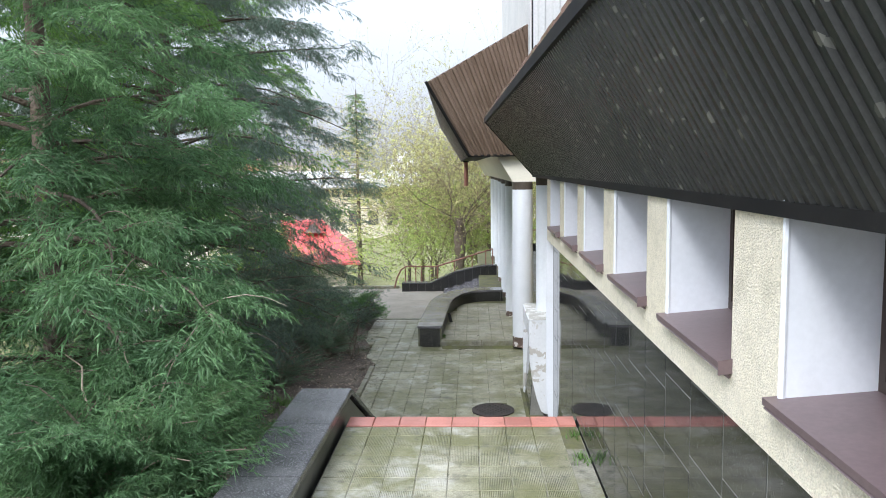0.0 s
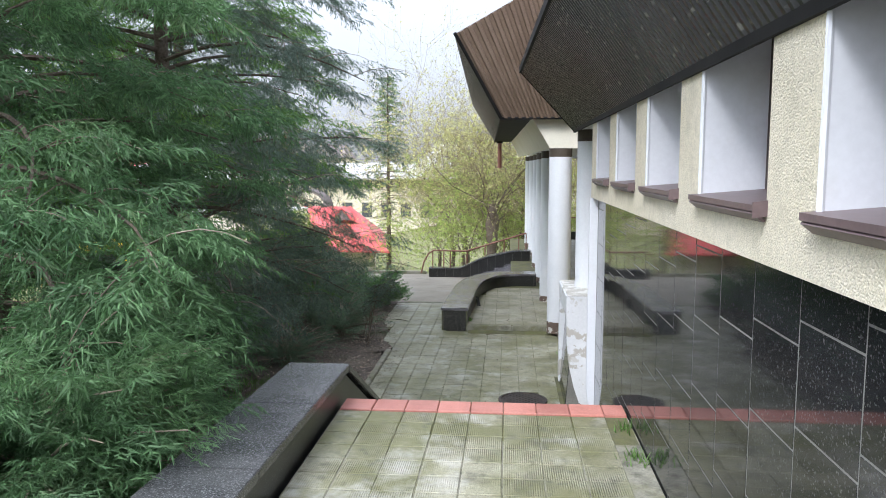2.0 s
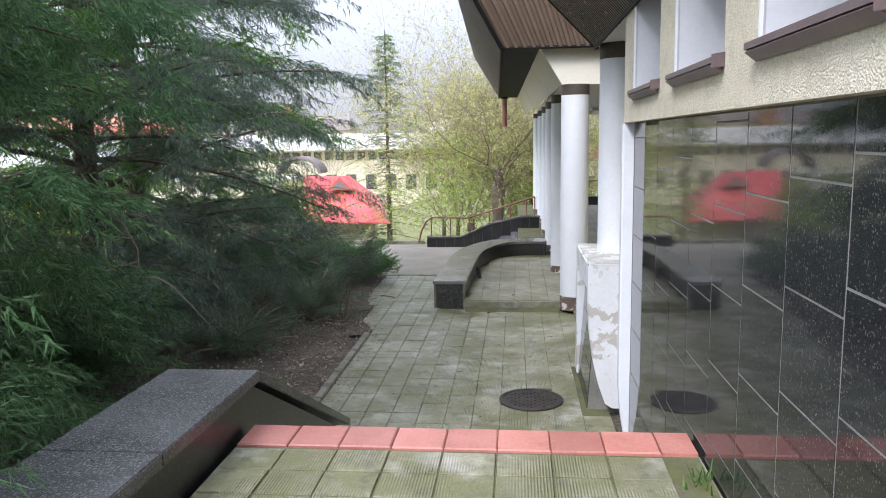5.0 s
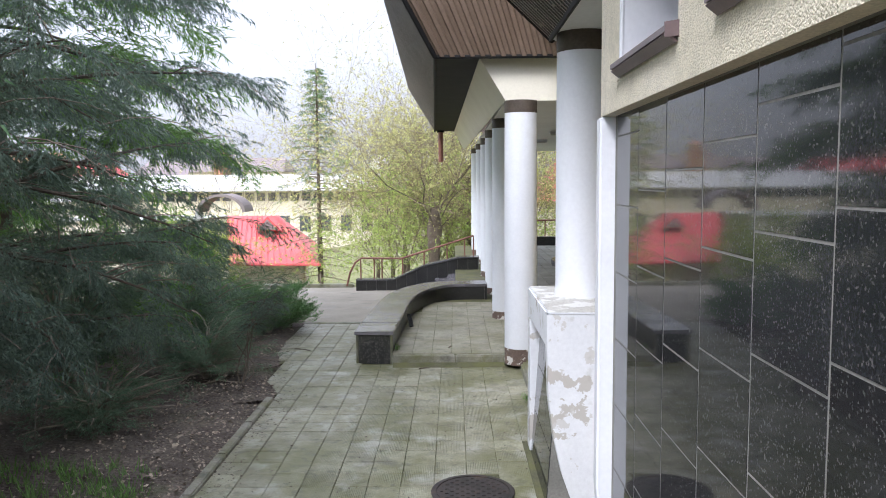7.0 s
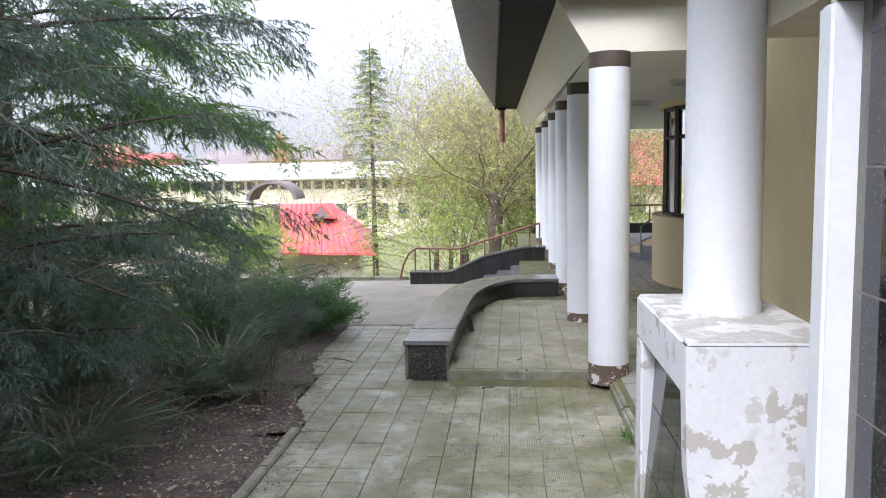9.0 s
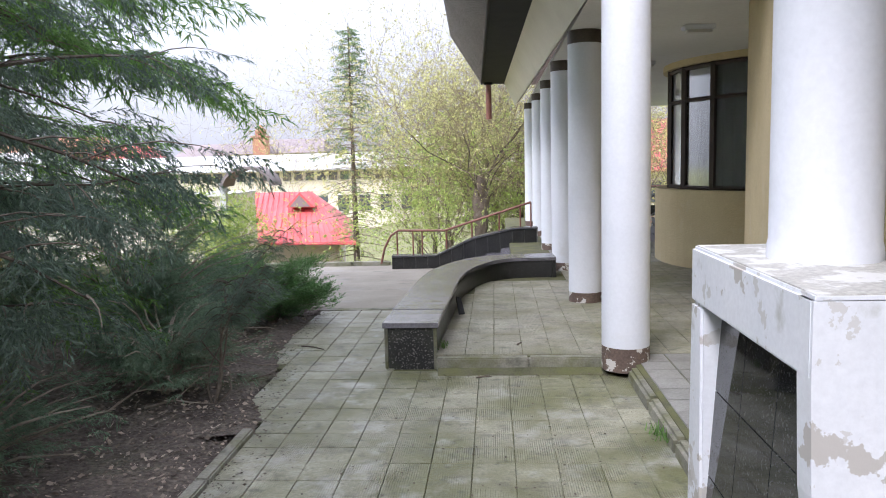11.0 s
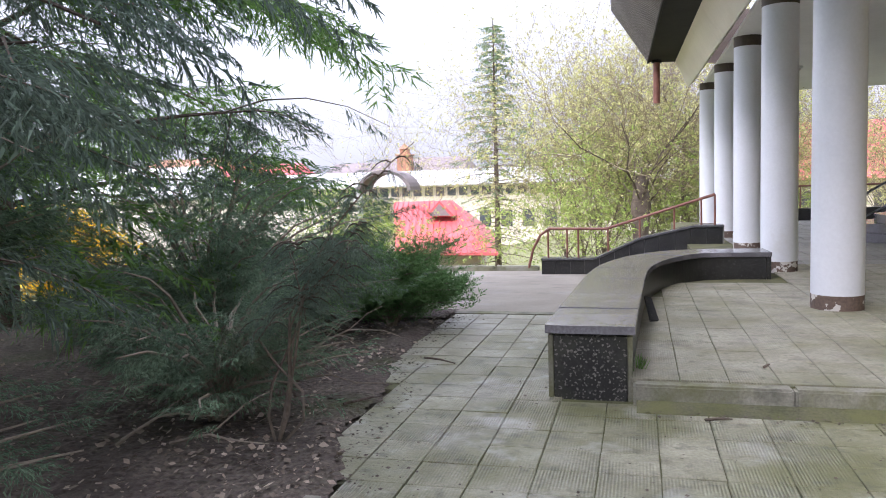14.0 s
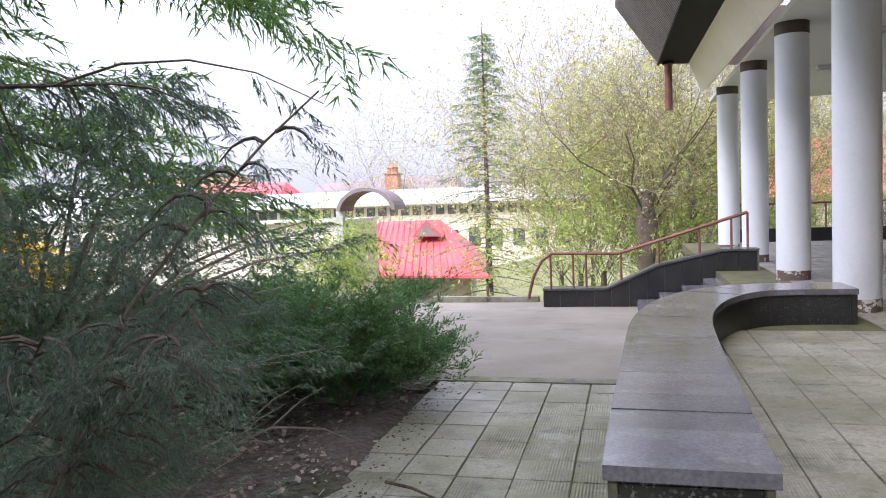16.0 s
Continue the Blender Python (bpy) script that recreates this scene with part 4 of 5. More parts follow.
x = -2.73
while x < 0.85:
    xb = min(x + 0.30, 0.9)
    part("tile", Mesh().prism([(x + 0.004, -0.75), (xb - 0.004, -0.75), (xb - 0.004, plinth_top(xb) - 0.01), (x + 0.004, plinth_top(x) - 0.01)], "y", 28.30, 28.32), M_BLACKSIDE, pl)
    x = xb
for (xa, za), (xb, zb) in zip(PL, PL[1:]):
    part("cap", Mesh().prism([(xa, za), (xb - 0.004, zb), (xb - 0.004, zb + 0.035), (xa, za + 0.035)], "y", 28.27, 28.66), M_COPING, pl)
rail = thing("handrail", "rusty brown tube handrail on the sloping plinth", "handrail")
YR = 28.46
part("top_rail", Mesh().tube([(-3.02, YR, -0.35), (-2.92, YR, 0.05), (-2.76, YR, 0.35), (-2.57, YR, 0.48), (-1.4, YR, 0.46), (0.74, YR, 1.12), (0.74, YR, 1.06)], 0.028, 8), M_RAIL, rail, "bent rusty top tube", smooth=True)
for px in (-2.60, -2.2, -1.97, -1.36, -0.72, -0.04, 0.48, 0.74):
    zt = 0.47 if px < -1.36 else 0.46 + (px + 1.4) * 0.308
    part("post", Mesh().tube([(px, YR, plinth_top(px)), (px, YR, zt)], 0.02, 8), M_RAIL, rail, smooth=True)
br = thing("back_railing", "dark low plinth and rusty rail at the far porch edge", "railing")
part("plinth", Mesh().box(1.3, 9, 36.2, 36.45, 0.0, 0.50), M_BLACKSIDE, br, bevel=0.01)
part("top_rail", Mesh().tube([(1.3, 36.3, 1.15), (9, 36.3, 1.15)], 0.03, 8), M_RAIL, br)
for px in (1.4, 2.6, 3.8, 5.0, 6.9, 8.1):
    part("post", Mesh().tube([(px, 36.3, 0.5), (px, 36.3, 1.15)], 0.022, 8), M_RAIL, br)
road_kerb = thing("road_kerb", "pale worn kerb at the far side of the drive", "kerb")
for i in range(14):
    part("kerbstone", Mesh().box(-2.9 - 1.0 * (i + 1), -2.9 - 1.0 * i - 0.01, 29.2, 29.42, -0.75, -0.40), M_KERB, road_kerb, bevel=0.02)

# path edging on the garden side
edging = thing("path_edging", "narrow mossy concrete edging along the paving", "kerb")
for i in range(5):
    part("kerbstone", Mesh().box(-2.22, -2.12, 10.6 + 1.0 * i, 10.6 + 1.0 * i + 0.985, -0.05, 0.035 + 0.012 * random.random()), M_KERB, edging, bevel=0.012)

# manhole
mh = thing("manhole_cover", "round cast-iron manhole cover set in the paving", "manhole", at=(0.32, 12.75, 0))
part("frame", Mesh().lathe(0, 0, [(0.37, -0.02), (0.37, 0.014), (0.36, 0.018), (0.325, 0.018), (0.325, 0.004)], 40), M_IRON, mh)
lid = part("lid", Mesh().lathe(0, 0, [(0.318, -0.02), (0.318, 0.014)], 40), M_IRON, mh)
for i in range(-6, 7):
    for j in range(-6, 7):
        if math.hypot(i, j) * 0.046 < 0.29 and (i + j) % 2 == 0:
            part("stud", Mesh().box(i * 0.046 - 0.016, i * 0.046 + 0.016, j * 0.046 - 0.016, j * 0.046 + 0.016, 0.012, 0.021), M_IRON, lid)

# ---------- planting ----------
rng = np.random.default_rng(7)


def frames_of(dirs, roll):
    """Rotation matrices whose first axis follows dirs, rolled about it."""
    d = dirs / np.linalg.norm(dirs, axis=1, keepdims=True)
    ref = np.tile([0.0, 0.0, 1.0], (len(d), 1))
    ref[np.abs(d[:, 2]) > 0.95] = [1.0, 0.0, 0.0]
    s = np.cross(ref, d)
    s /= np.linalg.norm(s, axis=1, keepdims=True)
    u = np.cross(d, s)
    c, q = np.cos(roll)[:, None], np.sin(roll)[:, None]
    s2, u2 = c * s + q * u, c * u - q * s
    return np.stack([d, s2, u2], axis=2)


def spray_template(twigs, per_twig, length, spread, droop, width, seed, fine=1.0):
    """A feathery frond along x: side twiglets set with fine tapered cords, drooping to the tip."""
    r = np.random.default_rng(seed)
    vs = []

    def cord(p, d, ln, w):
        side = np.cross(d, r.normal(size=3))
        side *= w / np.linalg.norm(side)
        vs.append([p - side, p + side, p + d * ln + np.array([0, 0, -droop * ln * r.uniform(0.1, 0.5)])])

    for i in range(twigs):
        u = (i + r.uniform(0, 0.8)) / twigs
        base = np.array([u * length, 0, -droop * 0.35 * u * u * length])
        sgn = 1 if i % 2 else -1
        d = np.array([r.uniform(0.5, 0.9), sgn * spread * r.uniform(0.5, 1.1), r.uniform(-0.3, 0.25) - droop * 0.45])
        d /= np.linalg.norm(d)
        ln = length * (0.52 - 0.3 * u) * r.uniform(0.7, 1.15)
        cord(base, d, ln, width * 0.5)
        for k in range(per_twig):
            v = r.uniform(0.15, 1.0)
            q = base + d * ln * v + np.array([0, 0, -droop * 0.3 * ln * v * v])
            e = d + r.normal(0, 0.45, 3)
            e[2] -= droop * 0.5
            e /= np.linalg.norm(e)
            cord(q, e, fine * length * r.uniform(0.10, 0.22), width * r.uniform(0.6, 1.2))
    return np.array(vs)


def scatter(template_list, places, dirs, sizes, name, material, parent):
    """Joins many turned and scaled copies of small templates into one crown mesh."""
    which = rng.integers(0, len(template_list), len(places))
    rot = frames_of(dirs, rng.uniform(-0.6, 0.6, len(places)))
    chunks = []
    for k, tpl in enumerate(template_list):
        sel = which == k
        if not sel.any():
            continue
        flat = tpl.reshape(-1, 3)
        out = np.einsum("nij,mj->nmi", rot[sel], flat) * sizes[sel][:, None, None] + places[sel][:, None, :]
        chunks.append(out.reshape(-1, 3))
    v = np.concatenate(chunks)
    f = np.arange(len(v)).reshape(-1, 3)
    return big_mesh(name, v, f, material, parent)


SPRAYS = [spray_template(11, 6, 0.42, 0.8, 0.45, 0.0062, s) for s in range(6)]
WEEP = [spray_template(11, 8, 0.42, 0.75, 0.7, 0.0052, 20 + s, 0.7) for s in range(6)]
FARTUFT = [spray_template(7, 4, 0.55, 0.9, 0.5, 0.022, 60 + s) for s in range(4)]
TUFT = [spray_template(9, 5, 0.26, 0.9, -0.25, 0.006, 40 + s) for s in range(5)]


def limb_points(base, az, length, rise, sag, n=7, wob=0.06):
    pts, d = [], np.array([math.cos(az), math.sin(az)])
    ph = rng.uniform(0, 6)
    for i in range(n + 1):
        u = i / n
        off = wob * length * math.sin(ph + u * 4) * u
        pts.append(np.array([base[0] + d[0] * length * u - d[1] * off, base[1] + d[1] * length * u + d[0] * off,
                             base[2] + rise * length * u - sag * length * u * u]))
    return pts


def clear_of_path(x, y, z):
    """Branches are pruned back along the path and the parapet."""
    edge = [(2.0, -2.0), (6.0, -1.75), (7.3, -1.9), (8.6, -2.7), (12.4, -2.6), (13.2, -2.05), (15.8, -2.05), (17.5, -2.6), (19.0, -3.2), (24.0, -3.6)]
    lim = np.interp(y, [e[0] for e in edge], [e[1] for e in edge])
    if y > 9.0 and z < 1.9:
        lim -= 0.45 + 0.35 * (1.9 - z)
    return x < lim


def conifer(name, label, at, height, radius, limbs, per_limb, material, templates, z_low=0.5, taper=0.8, sag=0.25, size=(0.8, 1.4), bare=0.3, keep=None, trunk_r=0.16, rise=0.22, along=8):
    """A conifer: tapered trunk, sagging limbs with side branches, and a crown of feathery sprays."""
    tree = thing(name, label, "tree", at=at)
    tr = Mesh().tube([(0, 0, -0.1), (0.03, 0.02, height * 0.35), (-0.02, 0.05, height * 0.7), (0, 0, height)], [trunk_r, trunk_r * 0.75, trunk_r * 0.4, 0.02], 10)
    part("trunk", tr, M_BARK, tree, smooth=True)
    P, D, S = [], [], []
    tw = Mesh()
    for i in range(limbs):
        br = Mesh()
        h = z_low + (height * 0.95 - z_low) * (i + rng.uniform(0, 0.9)) / limbs
        az = i * 2.39996 + rng.uniform(-0.3, 0.3)
        ln = radius * (1 - taper * (h / height) ** 1.15) * rng.uniform(0.72, 1.08)
        if keep and not keep(az, h):
            continue
        while ln > 0.6 and not clear_of_path(at[0] + ln * math.cos(az) + 0.25, at[1] + ln * math.sin(az), at[2] + h + (rise - sag) * ln):
            ln *= 0.92
        lift, fall = rise + rng.uniform(-0.22, 0.24), sag + rng.uniform(-0.08, 0.22)
        pts = limb_points((0, 0, h), az, ln, lift, fall, 7, 0.10)
        r0 = 0.012 + 0.009 * ln
        br.tube(pts, [r0 * (1 - 0.85 * k / 7) for k in range(8)], 5, False)
        twigs = max(4, int(ln * 3.2))
        for _ in range(twigs):
            u = rng.uniform(bare, 1.0)
            k = min(6, int(u * 7))
            b = pts[k] + (pts[k + 1] - pts[k]) * (u * 7 - k)
            ta = az + rng.choice([-1, 1]) * rng.uniform(0.35, 1.2)
            tl = ln * rng.uniform(0.14, 0.34)
            tp = limb_points(b, ta, tl, rng.uniform(-0.1, 0.55), 0.5, 4)
            tw.tube(tp, [0.010, 0.008, 0.006, 0.004, 0.003], 3, False)
            for _ in range(per_limb):
                w = rng.uniform(0.1, 1.0)
                j = min(3, int(w * 4))
                q = tp[j] + (tp[j + 1] - tp[j]) * (w * 4 - j)
                da = ta + rng.uniform(-0.9, 0.9)
                P.append(q + rng.normal(0, 0.05, 3))
                D.append([math.cos(da), math.sin(da), rng.uniform(-0.5, 0.15)])
                S.append(rng.uniform(*size))
        P.append(pts[-1])
        D.append([math.cos(az), math.sin(az), -0.2])
        S.append(size[1])
        part("limb", br, M_BARK, tree)
        for _ in range(along):
            u = rng.uniform(bare, 1.0) * 7
            k = min(6, int(u))
            da = az + rng.uniform(-1.2, 1.2)
            P.append(pts[k] + (pts[k + 1] - pts[k]) * (u - k) + rng.normal(0, 0.06, 3))
            D.append([math.cos(da), math.sin(da), rng.uniform(-0.3, 0.4)])
            S.append(rng.uniform(*size))
    part("twig_mass", tw, M_TWIG, tree)["kind"] = "stuff"
    P, D, S = np.array(P), np.array(D), np.array(S)
    ok = np.array([clear_of_path(*(q + np.array(at))) for q in P])
    P, D, S = P[ok], D[ok], S[ok]
    scatter(templates, P, D, S, "crown", material, tree)
    return tree


conifer("cypress_tree", "large drooping green cypress beside the stair parapet", (-5.0, 8.6, 0.5), 12.5, 3.5, 116, 8, M_CONIFER, SPRAYS, 0.3, 0.58, 0.36, (0.85, 1.5), 0.10, keep=lambda a, h: h < 4.5 or int(h * 37) % 2 == 0, trunk_r=0.15, along=13)
conifer("cypress_tree", "bright green cypress further back in the garden", (-7.9, 19.6, 0.0), 13.5, 4.2, 62, 4, M_BRIGHT, SPRAYS, 0.7, 0.5, 0.3, (1.4, 2.3), 0.25, trunk_r=0.2)
conifer("weeping_cypress", "blue-green weeping cypress with bare inner limbs over the path", (-6.0, 14.6, -0.05), 12.0, 4.5, 108, 6, M_CONIFER2, WEEP, 0.7, 0.40, 0.24, (0.75, 1.3), 0.22, trunk_r=0.18, rise=0.24, along=11)
# added tree: its bright green stands for sunlit tips of the first cypress
conifer("cypress_tree", "added bright green cypress behind the parapet, standing for sunlit tips", (-7.7, 11.2, 0.0), 12.5, 3.6, 46, 4, M_BRIGHT, SPRAYS, 2.5, 0.4, 0.25, (1.2, 2.0), 0.25, trunk_r=0.18, along=8)


def shrub(name, label, at, rx, ry, h, stems, per, material, templates, size, lean=0.5):
    """A spreading evergreen shrub: bare stems from the ground, sprays on the outer half."""
    s = thing(name, label, "shrub", at=at)
    P, D, S = [], [], []
    for i in range(stems):
        br = Mesh()
        az = i * 2.39996 + rng.uniform(-0.3, 0.3)
        k = rng.uniform(0.45, 1.0)
        ex, ey = rx * k * math.cos(az), ry * k * math.sin(az)
        top = h * rng.uniform(0.35, 1.0) * (1.15 - lean * k)
        pts = [np.array([ex * u * (0.3 + 0.7 * u) + rng.normal(0, 0.02), ey * u * (0.3 + 0.7 * u) + rng.normal(0, 0.02), top * (1 - (1 - u) ** 1.6) + 0.02]) for u in np.linspace(0, 1, 7)]
        br.tube(pts, [0.022, 0.019, 0.016, 0.013, 0.010, 0.007, 0.004], 5, False)
        part("stem", br, M_DEADTWIG, s)
        for _ in range(per):
            u = rng.uniform(0.32, 1.0) * 6
            j = min(5, int(u))
            q = pts[j] + (pts[j + 1] - pts[j]) * (u - j) + rng.normal(0, 0.07, 3)
            q[2] = max(q[2], 0.06)
            da = az + rng.uniform(-1.1, 1.1)
            P.append(q)
            D.append([math.cos(da), math.sin(da), rng.uniform(0.0, 0.8)])
            S.append(rng.uniform(*size))
    scatter(templates, np.array(P), np.array(D), np.array(S), "foliage", material, s)
    return s


shrub("spreading_cypress", "low spreading cypress with bare grey stems beside the path", (-4.3, 18.2, -0.02), 1.75, 1.9, 1.95, 66, 25, M_SHRUB, WEEP, (0.35, 0.75))
shrub("spreading_cypress", "feathery low cypress with long bare stems at the bed edge", (-3.35, 16.7, -0.02), 1.0, 1.3, 1.15, 42, 20, M_SHRUB, WEEP, (0.32, 0.65))
shrub("spreading_cypress", "low feathery cypress boughs over the leaf litter", (-3.85, 14.5, -0.02), 1.0, 1.2, 0.95, 34, 16, M_SHRUB, WEEP, (0.3, 0.6))
shrub("spreading_cypress", "low dark cypress skirt near the paving", (-4.75, 15.5, -0.02), 1.6, 1.5, 2.9, 58, 30, M_SHRUB, WEEP, (0.4, 0.85))
for i in range(8):
    bx, by, ba, bl = rng.uniform(-3.9, -3.3), rng.uniform(16.0, 19.4), rng.uniform(-0.9, 0.6), rng.uniform(0.5, 1.1)
    db = thing("dead_branch", "bent grey dead branch under the shrubs", "branch", "dead branches", (bx, by, 0.02))
    bp = [(bl * u * math.cos(ba) + 0.06 * math.sin(4 * u + i), bl * u * math.sin(ba) + 0.05 * math.cos(5 * u + i), 0.02 + 0.16 * math.sin(2.4 * u) * rng.uniform(0.7, 1.0)) for u in (0, 0.17, 0.33, 0.5, 0.67, 0.83, 1.0)]
    part("wood", Mesh().tube(bp, [0.011, 0.010, 0.009, 0.008, 0.006, 0.005, 0.003], 5), M_DEADTWIG, db)
    part("side_twig", Mesh().tube([bp[3], (bp[3][0] + 0.12, bp[3][1] + 0.16, bp[3][2] + 0.12), (bp[3][0] + 0.2, bp[3][1] + 0.34, bp[3][2] + 0.16)], [0.006, 0.004, 0.002], 5), M_DEADTWIG, db)
shrub("spreading_cypress", "low dark cypress skirt under the tall tree", (-5.3, 12.9, -0.02), 1.7, 1.6, 2.5, 50, 26, M_CONIFER2, WEEP, (0.6, 1.1))
shrub("spreading_cypress", "low green cypress skirt beside the parapet", (-4.9, 11.0, 0.0), 1.5, 1.2, 2.3, 42, 24, M_CONIFER, SPRAYS, (0.6, 1.2))
shrub("spreading_cypress", "bright low cypress branches hanging beside the coping", (-3.35, 6.5, 0.85), 1.5, 1.6, 1.75, 60, 30, M_CONIFER, SPRAYS, (0.6, 1.1), 0.35)
shrub("juniper_bush", "bright green spreading juniper at the end of the bed", (-3.25, 19.9, -0.02), 0.9, 0.75, 1.0, 60, 34, M_JUNIPER, TUFT, (0.55, 1.0))
shrub("juniper_bush", "bright green juniper behind the spreading one", (-4.5, 20.2, -0.05), 1.1, 0.9, 1.0, 40, 24, M_JUNIPER, TUFT, (0.8, 1.4))


def bare_tree(name, label, at, height, trunk_r, spread, levels, leaf_mat, twig_mat, leaves, leaf_size, seed, fork=0.25, shoots=5, category="tree", burl=0.0, upright=0.5, reach=(0.42, 0.75), wander=0.10):
    """A broadleaf in bud: trunk, forking limbs, thin shoots and small scattered leaves."""
    r = np.random.default_rng(seed)
    tree = thing(name, label, category, at=at)
    wood, twigs, tips = Mesh(), Mesh(), []

    def grow(p, d, ln, rad, level):
        n = 4 if level < 3 else 2
        pts, q, dd = [p], p.copy(), d.copy()
        for _ in range(n):
            dd = dd + r.normal(0, wander, 3) + np.array([0, 0, 0.05 * upright])
            dd /= np.linalg.norm(dd)
            q = q + dd * ln / n
            pts.append(q.copy())
        target = wood if level <= 1 else twigs
        target.tube(pts, [rad * (1 - 0.5 * i / n) for i in range(n + 1)], 7 if level == 0 else (5 if level == 1 else 3), False)
        if level >= levels:
            tips.extend(pts[1:])
            return
        kids = shoots + int(r.integers(0, 2))
        for _ in range(kids):
            u = r.uniform(0.35, 1.0) * n
            j = min(n - 1, int(u))
            b = pts[j] + (pts[j + 1] - pts[j]) * (u - j)
            side = r.normal(size=3)
            side -= dd * side.dot(dd)
            side /= np.linalg.norm(side)
            nd = dd * (1 - spread) + side * spread * 1.3 + np.array([0, 0, 0.25 * upright])
            nd /= np.linalg.norm(nd)
            grow(b, nd, ln * r.uniform(0.45, 0.72), rad * 0.55, level + 1)

    th = height * fork
    wood.tube([(0, 0, -0.3), (0.02, 0, th * 0.5), (0.05, 0.02, th * 0.9), (0.05, 0.02, th * 1.15)], [trunk_r * 1.2, trunk_r, trunk_r * (1 + burl), trunk_r * 0.8], 10, False)
    for i in range(shoots * 3):
        a = i * 2.4 + r.uniform(-0.4, 0.4)
        tilt = r.uniform(0.15, 0.75)
        d = np.array([math.cos(a) * tilt, math.sin(a) * tilt, 1.0 - 0.4 * tilt])
        d /= np.linalg.norm(d)
        grow(np.array([0.05, 0.02, th * r.uniform(0.8, 1.12)]), d, height * r.uniform(*reach), trunk_r * 0.15, 1)
    part("trunk", wood, M_BARK, tree, smooth=True)
    part("twig_mass", twigs, twig_mat, tree)["kind"] = "stuff"
    tips = np.array(tips)
    if leaves:
        c = tips[r.integers(0, len(tips), leaves)] + r.normal(0, 0.05, (leaves, 3))
        a, b = r.normal(size=(leaves, 3)), r.normal(size=(leaves, 3))
        a *= leaf_size / np.linalg.norm(a, axis=1, keepdims=True)
        b *= leaf_size * 0.6 / np.linalg.norm(b, axis=1, keepdims=True)
        v = np.stack([c - a, c + a, c + b], axis=1).reshape(-1, 3)
        big_mesh("leaf_mass", v, np.arange(len(v)).reshape(-1, 3), leaf_mat, tree)["kind"] = "stuff"
    return tree


def gz(x, y):
    return ground_z(x, y) - 0.05


bare_tree("pollard_tree", "pollarded tree with a knobbly trunk and thin shoots in bud", (-0.72, 38.8, gz(-0.72, 38.8)), 12.0, 0.22, 0.6, 4, M_BUD, M_PALETWIG, 5500, 0.055, 11, fork=0.33, shoots=4, burl=0.6, upright=0.8, reach=(0.16, 0.36), wander=0.28)
bud_a = bare_tree("young_tree", "slender tree with yellow-green spring leaves on the slope", (-2.2, 44.0, gz(-2.2, 44.0)), 10.0, 0.12, 0.5, 4, M_BUD, M_PALETWIG, 8500, 0.078, 21, fork=0.16, shoots=4)
bud_b = bare_tree("young_tree", "bushy tree with fresh green leaves on the slope", (-2.5, 41.5, gz(-2.5, 41.5)), 6.0, 0.09, 0.55, 4, M_BUDGREEN, M_PALETWIG, 10000, 0.08, 22, fork=0.10, shoots=4)
bud_c = bare_tree("young_tree", "thin-stemmed tree with pale buds on the slope", (-3.4, 49.5, gz(-3.4, 49.5)), 12.0, 0.13, 0.45, 4, M_BUD, M_TWIG, 5500, 0.075, 23, fork=0.14, shoots=4)
for src, x, y, turn in ((bud_a, 0.4, 43.0, 70), (bud_a, 1.6, 46.0, 200), (bud_c, 3.6, 48.0, 40), (bud_b, 0.2, 41.2, 250), (bud_a, 6.0, 50.0, 300), (bud_c, 0.4, 53.0, 10),
                        (bud_b, 3.6, 43.0, 95), (bud_c, 9.5, 47.0, 190), (bud_a, 11.5, 52.0, 30), (bud_a, -3.0, 55.0, 160), (bud_c, -16.0, 62.0, 80), (bud_a, 14.0, 56.0, 220), (bud_b, -1.0, 46.5, 320), (bud_a, -0.6, 44.6, 130), (bud_a, -4.4, 51.0, 20), (bud_a, 2.4, 42.5, 275)):
    copy_thing(src, pose(x, y, gz(x, y), 0, 0, turn))


bare_tree("tall_bare_tree", "tall bare tree with upright pale branches behind the pollard", (0.9, 42.0, gz(0.9, 42.0)), 15.0, 0.15, 0.5, 4, M_BUD, M_TWIG, 1500, 0.06, 31, fork=0.34, shoots=4, upright=0.9, reach=(0.18, 0.38), wander=0.16)
bare_tree("green_bush", "leafy bright green bush beside the garage", (-12.0, 40.6, gz(-12.0, 40.6)), 4.2, 0.07, 0.5, 4, M_BUDGREEN, M_PALETWIG, 12000, 0.075, 33, fork=0.12, shoots=4, category="shrub")


def far_spruce(at, h, r):
    t = thing("larch_tree", "slim tall larch with short drooping boughs", "tree", at=at)
    part("trunk", Mesh().tube([(0, 0, -0.2), (0, 0, h)], [0.18, 0.02], 8), M_BARK, t, smooth=True)
    br, P, D, S = Mesh(), [], [], []
    for i in range(130):
        u = (i + rng.uniform(0, 1)) / 130
        z = 1.0 + (h - 1.2) * u
        az = i * 2.39996 + rng.uniform(-0.3, 0.3)
        ln = r * (1 - u) ** 0.85 * rng.uniform(0.45, 1.15) + 0.1
        pts = limb_points((0, 0, z), az, ln, -0.1 + 0.5 * u, 0.22, 4)
        br.tube(pts, [0.03, 0.022, 0.016, 0.012, 0.008], 4, False)
        for _ in range(int(1 + 9 * ln * u * u + 5 * u)):
            w = rng.uniform(0.1, 1) * 4
            j = min(3, int(w))
            P.append(pts[j] + (pts[j + 1] - pts[j]) * (w - j))
            da = az + rng.uniform(-1, 1)
            D.append([math.cos(da), math.sin(da), rng.uniform(-0.6, 0.1)])
            S.append(rng.uniform(0.45, 0.95))
    part("bough_mass", br, M_TWIG, t)["kind"] = "stuff"
    scatter(FARTUFT, np.array(P), np.array(D), np.array(S) * 1.1, "needle_mass", M_SPRUCE, t)


